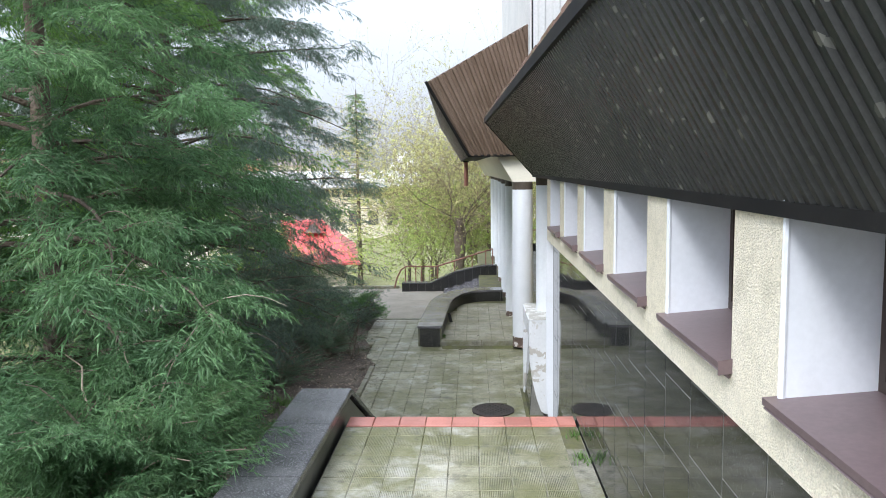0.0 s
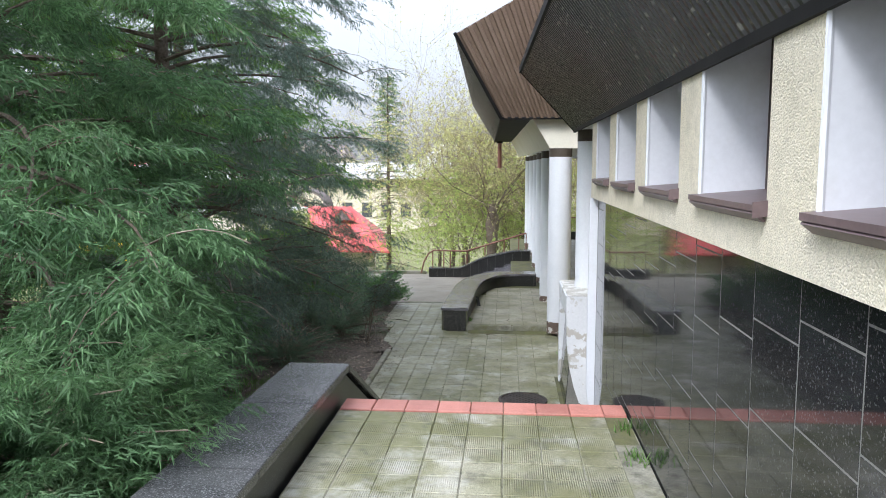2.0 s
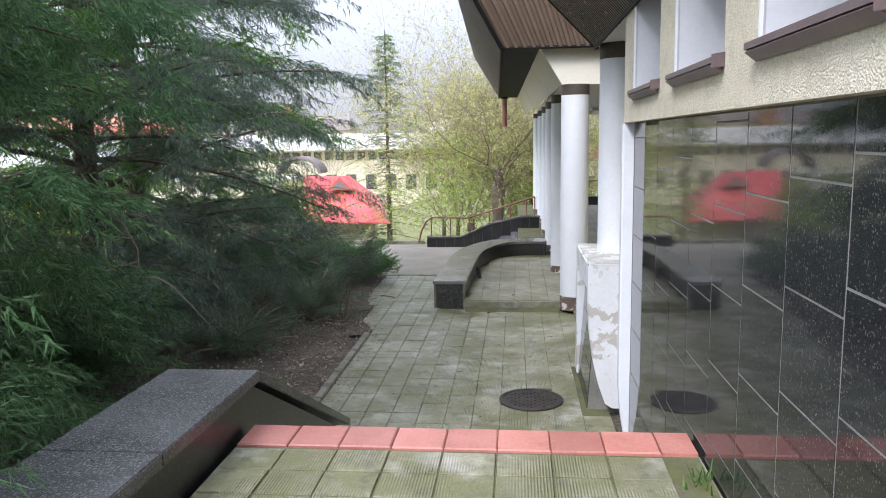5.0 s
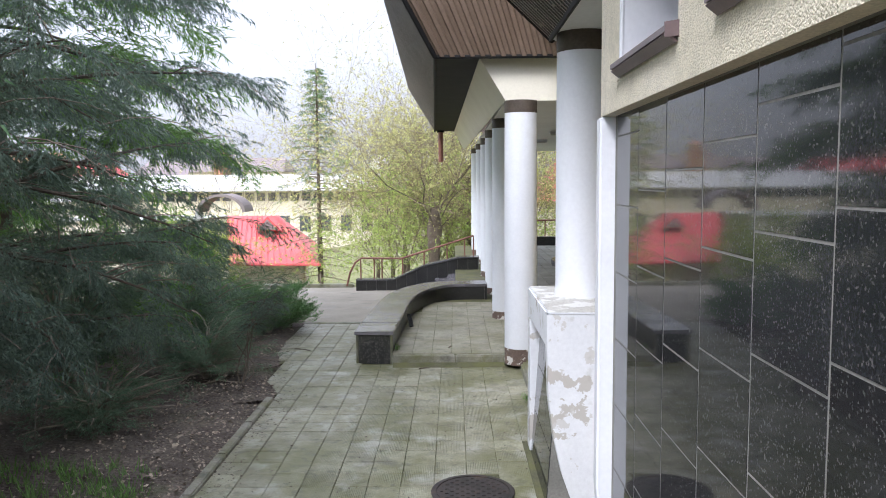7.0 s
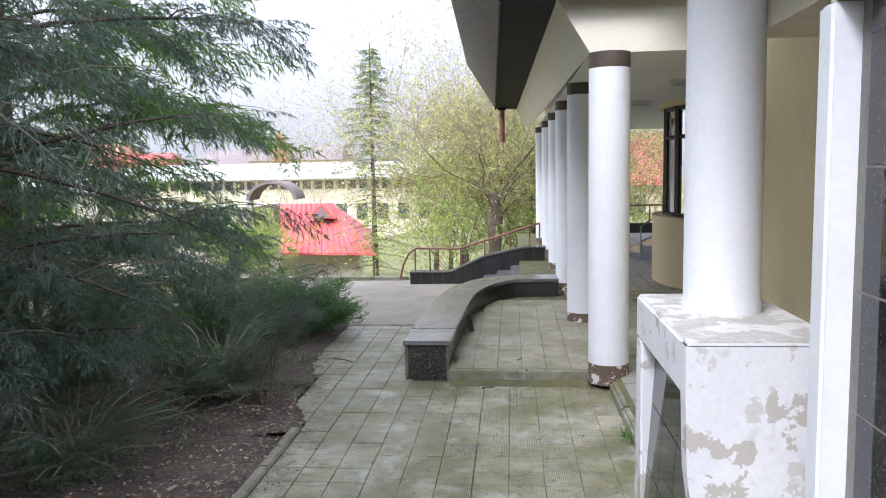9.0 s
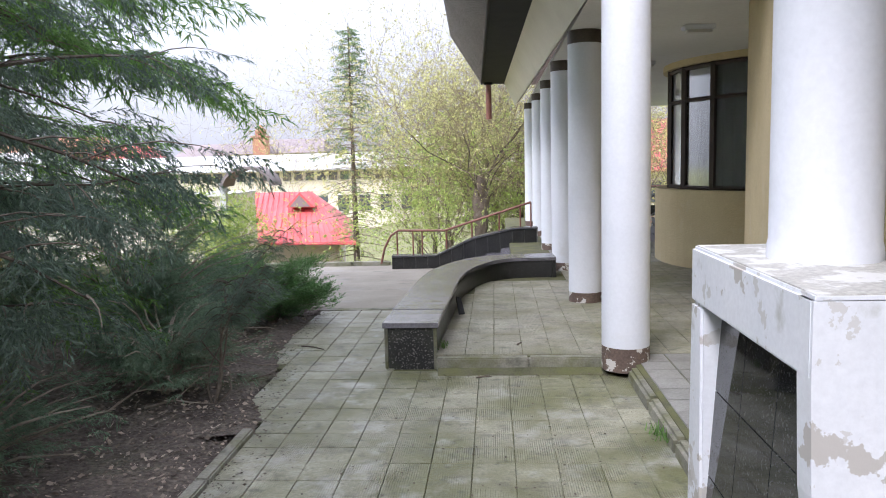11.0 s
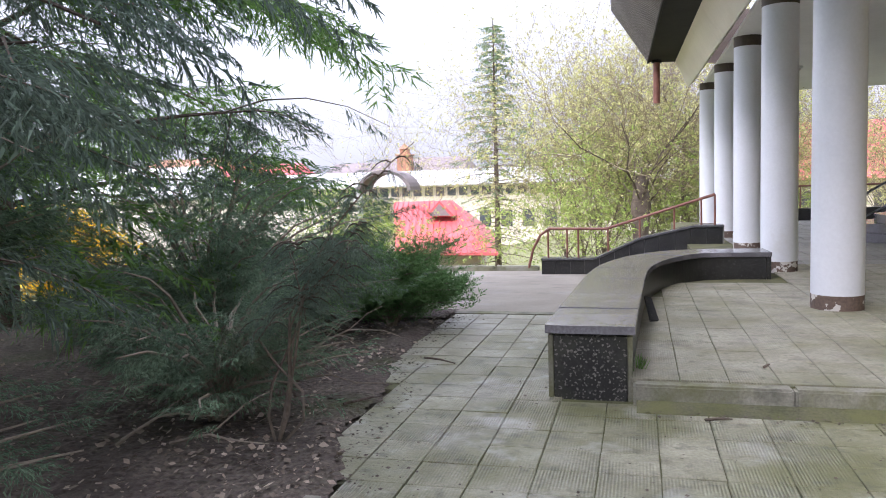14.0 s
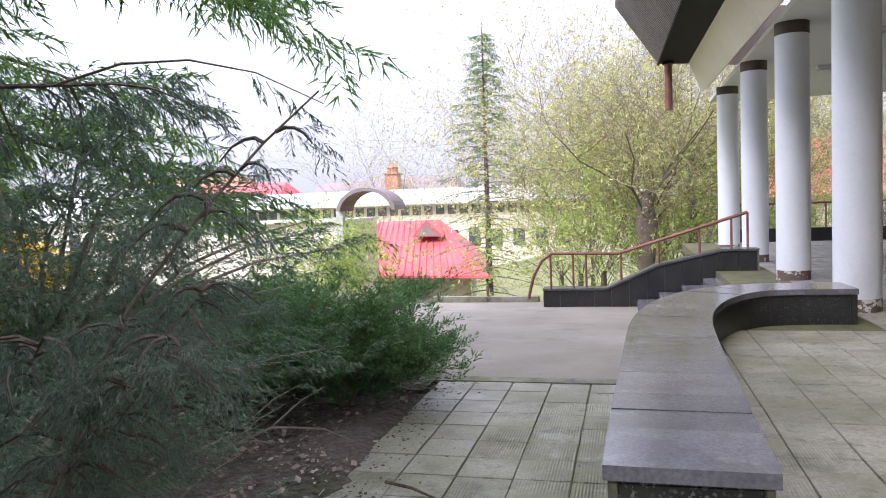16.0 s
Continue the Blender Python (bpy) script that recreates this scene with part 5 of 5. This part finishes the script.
far_spruce((-7.3, 48.0, gz(-7.3, 48)), 9.2 - gz(-7.3, 48), 3.0)

fors = thing("forsythia_bush", "big forsythia bush covered in yellow blossom", "shrub", at=(-17.5, 31.0, gz(-17.5, 31)))
br, P = Mesh(), []
for i in range(90):
    az, k = i * 2.4, rng.uniform(0.2, 1.0)
    pts = [np.array([3.4 * k * u * math.cos(az), 2.2 * k * u * math.sin(az), 3.3 * (1.1 - 0.6 * k) * (1 - (1 - u) ** 1.7)]) for u in np.linspace(0, 1, 6)]
    br.tube(pts, [0.02, 0.016, 0.013, 0.01, 0.007, 0.004], 4, False)
    for _ in range(130):
        u = rng.uniform(0.2, 1) * 5
        j = min(4, int(u))
        P.append(pts[j] + (pts[j + 1] - pts[j]) * (u - j) + rng.normal(0, 0.16, 3))
part("stems", br, M_TWIG, fors)
P = np.array(P)
a, b = rng.normal(size=P.shape), rng.normal(size=P.shape)
a *= 0.07 / np.linalg.norm(a, axis=1, keepdims=True)
b *= 0.05 / np.linalg.norm(b, axis=1, keepdims=True)
v = np.stack([P - a, P - b, P + a, P + b], axis=1).reshape(-1, 3)
big_mesh("blossom", v, np.arange(len(v)).reshape(-1, 4), M_FORSYTHIA, fors)

# scraggly half-bare bough that arches over the edge of the paving
ds = thing("scraggly_bough", "dark scraggly half-bare cypress arching over the bed edge", "shrub", at=(-2.75, 16.35, -0.05))
P, D, S, tw = [], [], [], Mesh()
for i in range(6):
    az = 0.0 if i == 0 else rng.uniform(-0.9, 1.3)
    hgt, out = (1.72, 0.86) if i == 0 else (rng.uniform(1.0, 1.35), rng.uniform(0.3, 0.75))
    bow = rng.normal(0, 0.06)
    pts = [np.array([out * u ** 1.5 * math.cos(az) + (bow + 0.03) * math.sin(9 * u), out * u ** 1.5 * math.sin(az) + bow * math.cos(6 * u) * u, hgt * (1 - (1 - u) ** 1.35)]) for u in np.linspace(0, 1, 9)]
    part("stem", Mesh().tube(pts, [0.009, 0.009, 0.008, 0.007, 0.006, 0.005, 0.004, 0.003, 0.002], 6, False), M_TWIG, ds, smooth=True)
    for _ in range(18):
        u = rng.uniform(0.55, 1.0) * 8
        k = min(7, int(u))
        b = pts[k] + (pts[k + 1] - pts[k]) * (u - k)
        ta = rng.uniform(0, 6.28)
        tp = limb_points(b, ta, rng.uniform(0.08, 0.2), 0.7, 1.0, 4, 0.15)
        tw.tube(tp, [0.005, 0.0045, 0.004, 0.003, 0.002], 4, False)
        for _ in range(7):
            P.append(tp[rng.integers(1, 5)])
            da = ta + rng.uniform(-1, 1)
            D.append([math.cos(da), math.sin(da), rng.uniform(-0.8, 0.3)])
            S.append(rng.uniform(0.14, 0.30))
part("twig_mass", tw, M_BARK, ds)["kind"] = "stuff"
scatter(WEEP, np.array(P), np.array(D), np.array(S), "foliage", M_CONIFER2, ds)

# soil that has crept over the paving where the edging is lost
mb = Mesh()
n = 130
ys_ = [15.5 + 5.2 * i / n for i in range(n + 1)]
xo = [-2.13 + 0.07 * noise.noise((1.0, y * 1.3, 0)) + 0.06 * noise.noise((3.0, y * 6, 0)) + 0.05 * noise.noise((5.0, y * 17, 0)) - flare(y) for y in ys_]
mb.add([(-2.75 - flare(y), y, -0.02) for y in ys_] + [(x - 0.12, y, 0.022) for x, y in zip(xo, ys_)] + [(x, y, 0.001) for x, y in zip(xo, ys_)],
       [(a + i, a + i + 1, a + n + 2 + i, a + n + 1 + i) for a in (0, n + 1) for i in range(n)])
mb.add([(x, 20.25, 0.03) for x in (-9, -6, -4, -3.3, -2.75)] + [(x, 20.75 + 0.12 * math.sin(x * 3), 0.035) for x in (-9, -6, -4, -3.3, -2.75)] + [(x, 21.1 + 0.12 * math.sin(x * 4), -0.04) for x in (-9, -6, -4, -3.3, -2.8)],
       [(a + i, a + i + 1, a + 6 + i, a + 5 + i) for a in (0, 5) for i in range(4)])
structure("soil_edge", mb, M_LITTER, "dark soil and litter creeping over the paving edge", category="ground")

# dead leaves and tufts on the bed
cnt = 8500
lx = -2.12 - rng.gamma(1.3, 0.9, cnt)
ly = rng.uniform(4.5, 20.2, cnt)
lx = lx - np.array([flare(y) for y in ly])
gzv = np.array([ground_z(x, y) for x, y in zip(lx, ly)])
bump_z = np.array([0.05 * noise.noise((x * 0.9, y * 0.9, 0)) + 0.025 * noise.noise((x * 3, y * 3, 4)) for x, y in zip(lx, ly)])
c = np.stack([lx, ly, gzv + bump_z + 0.012], axis=1)
th, s = rng.uniform(0, 6.28, cnt), 0.008 + 0.024 * rng.random(cnt) ** 2.2
a = np.stack([np.cos(th) * s, np.sin(th) * s, rng.uniform(-0.4, 0.4, cnt) * s], axis=1)
b = np.stack([-np.sin(th) * s * 0.6, np.cos(th) * s * 0.6, rng.uniform(0.0, 0.6, cnt) * s], axis=1)
v = np.stack([c - a, c - b, c + a, c + b], axis=1).reshape(-1, 3)
tagged(big_mesh("fallen_leaves", v, np.arange(len(v)).reshape(-1, 4), M_DEADLEAF), "dry brown leaves scattered on the bed", "leaves", "", "stuff")


dn = 2600
dx = np.where(rng.random(dn) < 0.6, -2.12 + np.abs(rng.normal(0, 0.16, dn)), rng.uniform(-2.0, 1.1, dn))
dy = rng.uniform(10.7, 20.6, dn)
dx = np.where(dx < -1.6, dx - np.array([flare(y) for y in dy]), dx)
near_kerb = rng.random(dn) < 0.16
dx, dy = np.where(near_kerb, rng.uniform(-0.7, 1.1, dn), dx), np.where(near_kerb, 17.30 - np.abs(rng.normal(0, 0.07, dn)), dy)
c = np.stack([dx, dy, np.full(dn, 0.009)], axis=1)
th, s = rng.uniform(0, 6.28, dn), rng.uniform(0.004, 0.016, dn)
a = np.stack([np.cos(th) * s, np.sin(th) * s, np.zeros(dn)], axis=1)
b = np.stack([-np.sin(th) * s * 0.5, np.cos(th) * s * 0.5, rng.uniform(0.0, 0.4, dn) * s], axis=1)
ok = ~((dx > -1.36) & (dx < -0.72) & (dy > 17.4)) & ~((dx > -0.72) & (dy > 17.32))
c, a, b = c[ok], a[ok], b[ok]
v = np.stack([c - a, c - b, c + a, c + b], axis=1).reshape(-1, 3)
tagged(big_mesh("paving_debris", v, np.arange(len(v)).reshape(-1, 4), M_LITTER), "dark crumbs of soil and leaf on the paving", "debris", "", "stuff")
for sx, sy, sz, turn, ln in ((-0.28, 17.12, 0.01, 12, 0.16), (0.1, 17.9, PF + 0.008, 60, 0.1), (-2.3, 18.3, 0.03, -30, 0.35), (-2.5, 17.1, 0.04, 50, 0.3)):
    st = thing("stick", "short dead stick lying on the ground", "stick", "fallen sticks", (sx, sy, sz))
    part("wood", Mesh().tube([(-ln / 2 * math.cos(radians(turn)), -ln / 2 * math.sin(radians(turn)), 0), (0.01, 0.01, 0.006), (ln / 2 * math.cos(radians(turn)), ln / 2 * math.sin(radians(turn)), 0.002)], [0.009, 0.008, 0.005], 6), M_BARK, st)


def tufts(name, label, pts, material, blades=14, h=0.12):
    vs = []
    for x, y, z in pts:
        for _ in range(blades):
            a, l = rng.uniform(0, 6.28), h * rng.uniform(0.5, 1.2)
            bx, by = x + rng.normal(0, 0.05), y + rng.normal(0, 0.05)
            tx, ty = bx + math.cos(a) * l * 0.6, by + math.sin(a) * l * 0.6
            px, py = -math.sin(a) * 0.006, math.cos(a) * 0.006
            vs += [(bx - px, by - py, z), (bx + px, by + py, z), (tx + px * 0.3, ty + py * 0.3, z + l), (tx - px * 0.3, ty - py * 0.3, z + l)]
    v = np.array(vs)
    return tagged(big_mesh(name, v, np.arange(len(v)).reshape(-1, 4), material), label, "grass", "", "stuff")


gp = [(x, y, ground_z(x, y) - 0.01) for x, y in zip(rng.uniform(-4.2, -2.4, 420), rng.uniform(3.6, 6.6, 420))]
gp += [(x, y, ground_z(x, y) - 0.01) for x, y in zip(rng.uniform(-4.5, -2.6, 160), rng.uniform(11.2, 13.4, 160))]
tufts("grass_tufts", "fresh green grass tufts in the bed", gp, M_BRIGHT)
tufts("weeds", "small green weeds in the joints by the wall", [(1.10, 7.35, LAND), (1.08, 7.42, LAND), (1.1, 15.4, 0.02), (1.09, 15.5, 0.02), (-0.75, 17.8, PF), (1.1, 8.05, LAND)], M_BRIGHT, 26, 0.09)

# ---------- houses and the town ----------
def red_house():
    h = thing("red_roof_house", "pale house with a red hipped roof and small gable vent", "house", at=(-11.0, 51.0, 0))
    zb, ze, zr = -6.0, -2.0, 0.66
    part("wall", Mesh().prism([(-3.8, -1.2), (2.7, -2.4), (1.1, 7.0), (-3.8, 7.0)], "z", zb, ze + 0.05), M_HOUSE, h)
    ze += 0.35
    e = [(-4.6, -1.9, ze - 0.2), (3.8, -3.6, ze - 0.1), (1.7, 7.8, ze), (-4.6, 7.8, ze)]
    r = [(-3.1, 2.3, zr), (0.2, 2.3, zr)]
    roof = part("roof", Mesh().add(e + r + [(x, y, z - 0.12) for x, y, z in e], [(0, 1, 5, 4), (1, 2, 5), (2, 3, 4, 5), (3, 0, 4), (0, 6, 7, 1), (1, 7, 8, 2), (2, 8, 9, 3), (3, 9, 6, 0), (6, 9, 8, 7)]), M_REDROOF, h, "red sheet metal roof")
    g = Mesh().add([(-0.75, 0.0, -0.12), (0.95, -0.3, -0.12), (0.1, -0.2, 0.72), (-0.4, 2.2, 0.1), (0.6, 2.2, 0.1), (0.1, 2.2, 0.68)], [(0, 2, 5, 3), (1, 4, 5, 2), (0, 1, 2)])
    part("gable", g, M_REDROOF, roof)
    part("vent", Mesh().add([(-0.52, -0.07, -0.08), (0.72, -0.30, -0.08), (0.1, -0.23, 0.56)], [(0, 1, 2)]), M_FARDARK, roof, "dark triangular vent")
    ea = [Vector(p) for p in e]
    for i in range(1, 22):
        p = ea[0].lerp(ea[1], i / 22)
        q = Vector(r[0]).lerp(Vector(r[1]), min(1, max(0, (i / 22 - 0.25) / 0.5)))
        part("seam", Mesh().tube([p + Vector((0, 0, 0.02)), q + Vector((0, 0, 0.02))], 0.025, 4), M_REDROOF, roof)
    part("gutter", Mesh().tube([ea[0] - Vector((0, 0, 0.08)), ea[1] - Vector((0, 0.02, 0.08)), ea[2] - Vector((0, 0, 0.08))], 0.06, 6), M_REDROOF, h)
    for x in (-2.4, -0.4, 1.6):
        w = part("window", Mesh().box(x - 0.45, x + 0.45, -1.26, -1.19, -3.9, -2.7), M_FARGLASS, h)
        part("frame", Mesh().box(x - 0.52, x + 0.52, -1.25, -1.21, -3.96, -3.9).box(x - 0.03, x + 0.03, -1.28, -1.24, -3.9, -2.7), M_INNER, w)


red_house()


def second_house():
    h = thing("red_roof_building", "building with a big red roof seen past the columns", "house", at=(13.5, 62.0, 0))
    part("wall", Mesh().box(-6.5, 9, 0, 8, -5, 1.3), M_FARWALL, h)
    part("roof", Mesh().add([(-7.2, -0.6, 1.2), (9.6, -0.6, 1.2), (7.5, 4, 4.9), (-5.0, 4, 4.9), (-7.2, 8.6, 1.2), (9.6, 8.6, 1.2)], [(0, 1, 2, 3), (5, 4, 3, 2), (0, 3, 4), (1, 5, 2), (0, 4, 5, 1)]), M_REDROOF, h, "red roof")
    for i in range(6):
        part("window", Mesh().box(-5.4 + 2.3 * i, -4.2 + 2.3 * i, -0.06, 0.02, -0.9, 0.5), M_FARGLASS, h)


second_house()


def long_building():
    h = thing("long_building", "long pale two-storey building with a band of windows", "building", at=(-30, 104, 0))
    part("wall", Mesh().box(-26, 34, 0, 14, -7, 1.7), M_FARWALL, h)
    part("roof", Mesh().prism([(-1.2, 1.72), (14, 3.9), (14, 3.6), (-1.2, 1.6)], "x", -27, 35), M_FARROOF, h, "pale flat roof")
    for i in range(40):
        w = part("window", Mesh().box(-25 + 1.48 * i, -25 + 1.48 * i + 1.05, -0.08, 0.02, 0.35, 1.42), M_FARGLASS, h)
    for i in range(22):
        part("window", Mesh().box(-25 + 2.7 * i, -25 + 2.7 * i + 1.4, -0.08, 0.02, -3.6, -1.6), M_FARGLASS, h)


long_building()


def far_block(x, y, w, d, zb, ze, zr, wall_mat, roof_mat, name="town_house", label="far town house with a dark pitched roof"):
    h = thing(name, label, "house", "far town", (x, y, 0))
    part("wall", Mesh().box(-w / 2, w / 2, 0, d, zb, ze), wall_mat, h)
    part("roof", Mesh().add([(-w / 2 - 0.4, -0.4, ze), (w / 2 + 0.4, -0.4, ze), (w / 2 - 1, d / 2, zr), (-w / 2 + 1, d / 2, zr), (-w / 2 - 0.4, d + 0.4, ze), (w / 2 + 0.4, d + 0.4, ze)],
                            [(0, 1, 2, 3), (5, 4, 3, 2), (0, 3, 4), (1, 5, 2)]), roof_mat, h)
    n = max(2, int(w / 2.6))
    for i in range(n):
        part("window", Mesh().box(-w / 2 + w * (i + 0.3) / n, -w / 2 + w * (i + 0.7) / n, -0.06, 0.02, ze - 2.4, ze - 1.0), M_FARGLASS, h)


far_block(-50, 180, 22, 14, -5, 5.2, 8.6, M_FARWALL, M_FARDARK)
far_block(-68, 185, 16, 14, -5, 4.6, 8.0, M_HOUSE, M_FARDARK)
far_block(-90, 150, 26, 14, -5, 6.0, 9.0, M_HOUSE, M_ORANGE)
far_block(-62, 120, 18, 12, -6, 3.0, 6.0, M_HOUSE, M_REDROOF)
far_block(-46, 70, 16, 10, -6, 1.0, 4.0, M_HOUSE, M_FARROOF)
far_block(0, 120, 26, 12, -5, 4, 7, M_FARWALL, M_FARROOF)
tw = thing("brick_tower", "far orange brick turret over the roofs", "tower", at=(-52.5, 178, 0))
part("body", Mesh().box(-1.5, 1.5, -1.5, 1.5, 4, 8.8).box(-1.8, 1.8, -1.8, 1.8, 8.8, 9.1), M_ORANGE, tw)
part("gallery", Mesh().box(-0.95, 0.95, -0.95, 0.95, 9.1, 10.3), M_ORANGE, tw)
part("cap", Mesh().lathe(0, 0, [(1.5, 10.3), (0.8, 10.9), (0.1, 11.6)], 8), M_ORANGE, tw)


def garage():
    g = thing("garage", "pale garage wall with a dark arched canopy on a post", "garage", at=(-12.6, 42.5, 0))
    part("wall", Mesh().box(-7.0, 0.6, 0.4, 4.0, -5, 0.9), M_HOUSE, g, "pale rendered wall")
    part("pillar", Mesh().box(0.28, 0.55, 0.0, 0.3, -5, 1.5), M_GREYSHEET, g, "grey pillar")
    pts = [(1.6 + 1.2 * math.cos(radians(a)), 1.25 + 0.95 * math.sin(radians(a))) for a in range(5, 176, 10)]
    inner = [(1.6 + 1.05 * math.cos(radians(a)), 1.25 + 0.82 * math.sin(radians(a))) for a in range(175, 4, -10)]
    part("canopy", Mesh().prism(pts + inner, "y", -0.3, 1.2), M_FARDARK, g, "dark arched canopy")
    part("roof", Mesh().box(-7.2, 0.6, 0.2, 4.2, 0.904, 1.0), M_FARROOF, g)


garage()

# ---------- pieces: tiles of floors and walls ----------
def tile_mesh(name, w, d, h, c, material):
    me = bpy.data.meshes.new(name)
    v = [(x * w / 2, y * d / 2, -h) for x, y in ((-1, -1), (1, -1), (1, 1), (-1, 1))]
    v += [(x * w / 2, y * d / 2, -c) for x, y in ((-1, -1), (1, -1), (1, 1), (-1, 1))]
    v += [(x * (w / 2 - c), y * (d / 2 - c), 0) for x, y in ((-1, -1), (1, -1), (1, 1), (-1, 1))]
    f = [(8, 9, 10, 11)] + [(a + i, a + (i + 1) % 4, a + 4 + (i + 1) % 4, a + 4 + i) for a in (0, 4) for i in range(4)]
    me.from_pydata(v, [], f)
    me.materials.append(material)
    return me


def lay(parent, mesh, x, y, z, wob=0.004, name="tile", tilt=0.35):
    ob = new(name, mesh)
    ob.parent = parent
    ob.matrix_basis = pose(x + random.uniform(-0.002, 0.002), y + random.uniform(-0.002, 0.002), z + random.uniform(-wob, wob), random.uniform(-tilt, tilt), random.uniform(-tilt, tilt), random.uniform(-0.4, 0.4))
    return ob


def joined_tiles(name, spots, w, d, material, label):
    mb = Mesh()
    c = 0.006
    for x, y, z in spots:
        z += random.uniform(-0.003, 0.003)
        v = [(x + sx * w / 2, y + sy * d / 2, z - 0.03) for sx, sy in ((-1, -1), (1, -1), (1, 1), (-1, 1))]
        v += [(x + sx * (w / 2 - c), y + sy * (d / 2 - c), z) for sx, sy in ((-1, -1), (1, -1), (1, 1), (-1, 1))]
        mb.add(v, [(4, 5, 6, 7), (0, 1, 5, 4), (1, 2, 6, 5), (2, 3, 7, 6), (3, 0, 4, 7)])
    return tagged(part(name, mb, material), label, "paving", "", "stuff")


PX_, PY_ = 0.307, 0.285
landing = structure("landing_paving", Mesh().box(X0 + 0.01, X1 - 0.01, 4.3, 8.415, LAND - 0.05, LAND - 0.010), M_BEDDING, "mossy ribbed concrete tiles of the landing", category="paving")
land_tile = tile_mesh("tile", PX_ - 0.011, PY_ - 0.013, 0.03, 0.004, M_TILE)
for j in range(14):
    for i in range(9):
        x = -1.34 + PX_ * i
        if x + PX_ / 2 < X1 + 0.03:
            lay(landing, land_tile, x, 8.38 - PY_ * (j + 0.5), LAND, 0.002, tilt=0.25)
nosing = thing("red_nosing", "row of red nosing tiles at the top of the steps", "nosing")
red_tile = tile_mesh("tile", PX_ - 0.005, 0.30, 0.035, 0.008, M_RED)
for i in range(8):
    lay(nosing, red_tile, -1.34 + PX_ * i, 8.555, LAND + 0.012, 0.002, tilt=0.15)
part("end_tile", Mesh().box(0.965, 1.16, 8.405, 8.705, LAND - 0.02, LAND + 0.011), M_RED, nosing)
paving = structure("path_paving", Mesh().box(-2.13, 1.17, 10.45, 20.70, -0.055, -0.012).box(-2.44, -2.132, 15.85, 20.70, -0.055, -0.012).box(-2.80, -2.442, 17.55, 20.70, -0.055, -0.012), M_BEDDING, "mossy ribbed concrete paving tiles of the path", category="paving")
path_tile = tile_mesh("tile", 0.301 - 0.006, 0.301 - 0.006, 0.03, 0.003, M_TILE)
rest = []
for j in range(34):
    for i in range(-2, 11):
        x, y = -1.985 + 0.301 * i, 10.62 + 0.301 * j
        if (i == -1 and y < 16.0) or (i == -2 and y < 17.7):
            continue
        if x > -1.36 and y > 17.30:
            continue
        if math.hypot(x - 0.32, y - 12.75) < 0.30 or (x > 1.0 and 12.4 < y < 14.1):
            continue
        if y < 20.0 and (i >= 0 or y < 18.5):
            lay(paving, path_tile, x, y, 0.0, 0.002, tilt=0.25)
        else:
            rest.append((x, y, 0.0))
joined_tiles("far_path_tiles", rest, 0.299, 0.299, M_TILE_JOIN, "mossy concrete tiles at the end of the path")
porch_tile = tile_mesh("tile", 0.301 - 0.007, 0.301 - 0.007, 0.03, 0.003, M_PORCH)
porch = bpy.data.objects["porch_floor"]
rest, laid = [], 0
for j in range(63):
    for i in range(29):
        x, y = -0.63 + 0.301 * i, 17.62 + 0.301 * j
        inner = min((Vector((x, y)) - p).length for p in line)
        if y < 24 and (inner < 0.24 or (y > 22.4 and x < 0.9) or x < line[min(range(len(line)), key=lambda k: abs(line[k].y - y))].x):
            continue
        if y > 24 and x < 0.95:
            continue
        if x > 2.1 + 0.31 * (y - 16.5) and y < 24.5:
            continue
        if laid < 298 and y < 24.4:
            lay(porch, porch_tile, x, y, PF, 0.002, tilt=0.15)
            laid += 1
        else:
            rest.append((x, y, PF))
for j in range(11):
    for i in range(4):
        x, y = 1.40 + 0.301 * i, 14.3 + 0.301 * j
        if y < 17.4 and x < 2.25:
            rest.append((x, y, PF))
joined_tiles("far_porch_tiles", rest, 0.295, 0.295, M_PORCH_JOIN, "worn grey tiles of the inner porch")
backing = bpy.data.objects["wall_backing"]
TW, TH = 0.537, 0.42
meshes = {}
k = 0
y = 8.345 + 5 * TW
while y > -4:
    ya = y - TW
    off = (2.24 - 0.10 * round((ya - 7.808) / TW)) % TH
    low = 0.0 if ya > 10.2 else (LAND - (ya + TW - 8.7) * 0.6 - 0.15 if ya > 8.2 else (LAND - 0.05 if ya > 4.2 else 1.9))
    z = off - TH
    while z < 3.12:
        z0, z1 = max(z + 0.005, low), min(z + TH - 0.005, 3.12)
        if z1 - z0 > 0.03:
            key = round(z1 - z0, 3)
            if key not in meshes:
                me = bpy.data.meshes.new("tile")
                t = Mesh().box(0, 0.016, 0.006, TW - 0.006, 0, key)
                me.from_pydata(t.v, [], t.f)
                me.materials.append(M_GRANITE)
                meshes[key] = me
            ob = new("tile", meshes[key])
            ob.parent = backing
            ob.matrix_basis = pose(BX + random.uniform(-0.0005, 0.0005), ya, z0, 0, random.uniform(-0.06, 0.06), random.uniform(-0.07, 0.07))
        z += TH
    y = ya
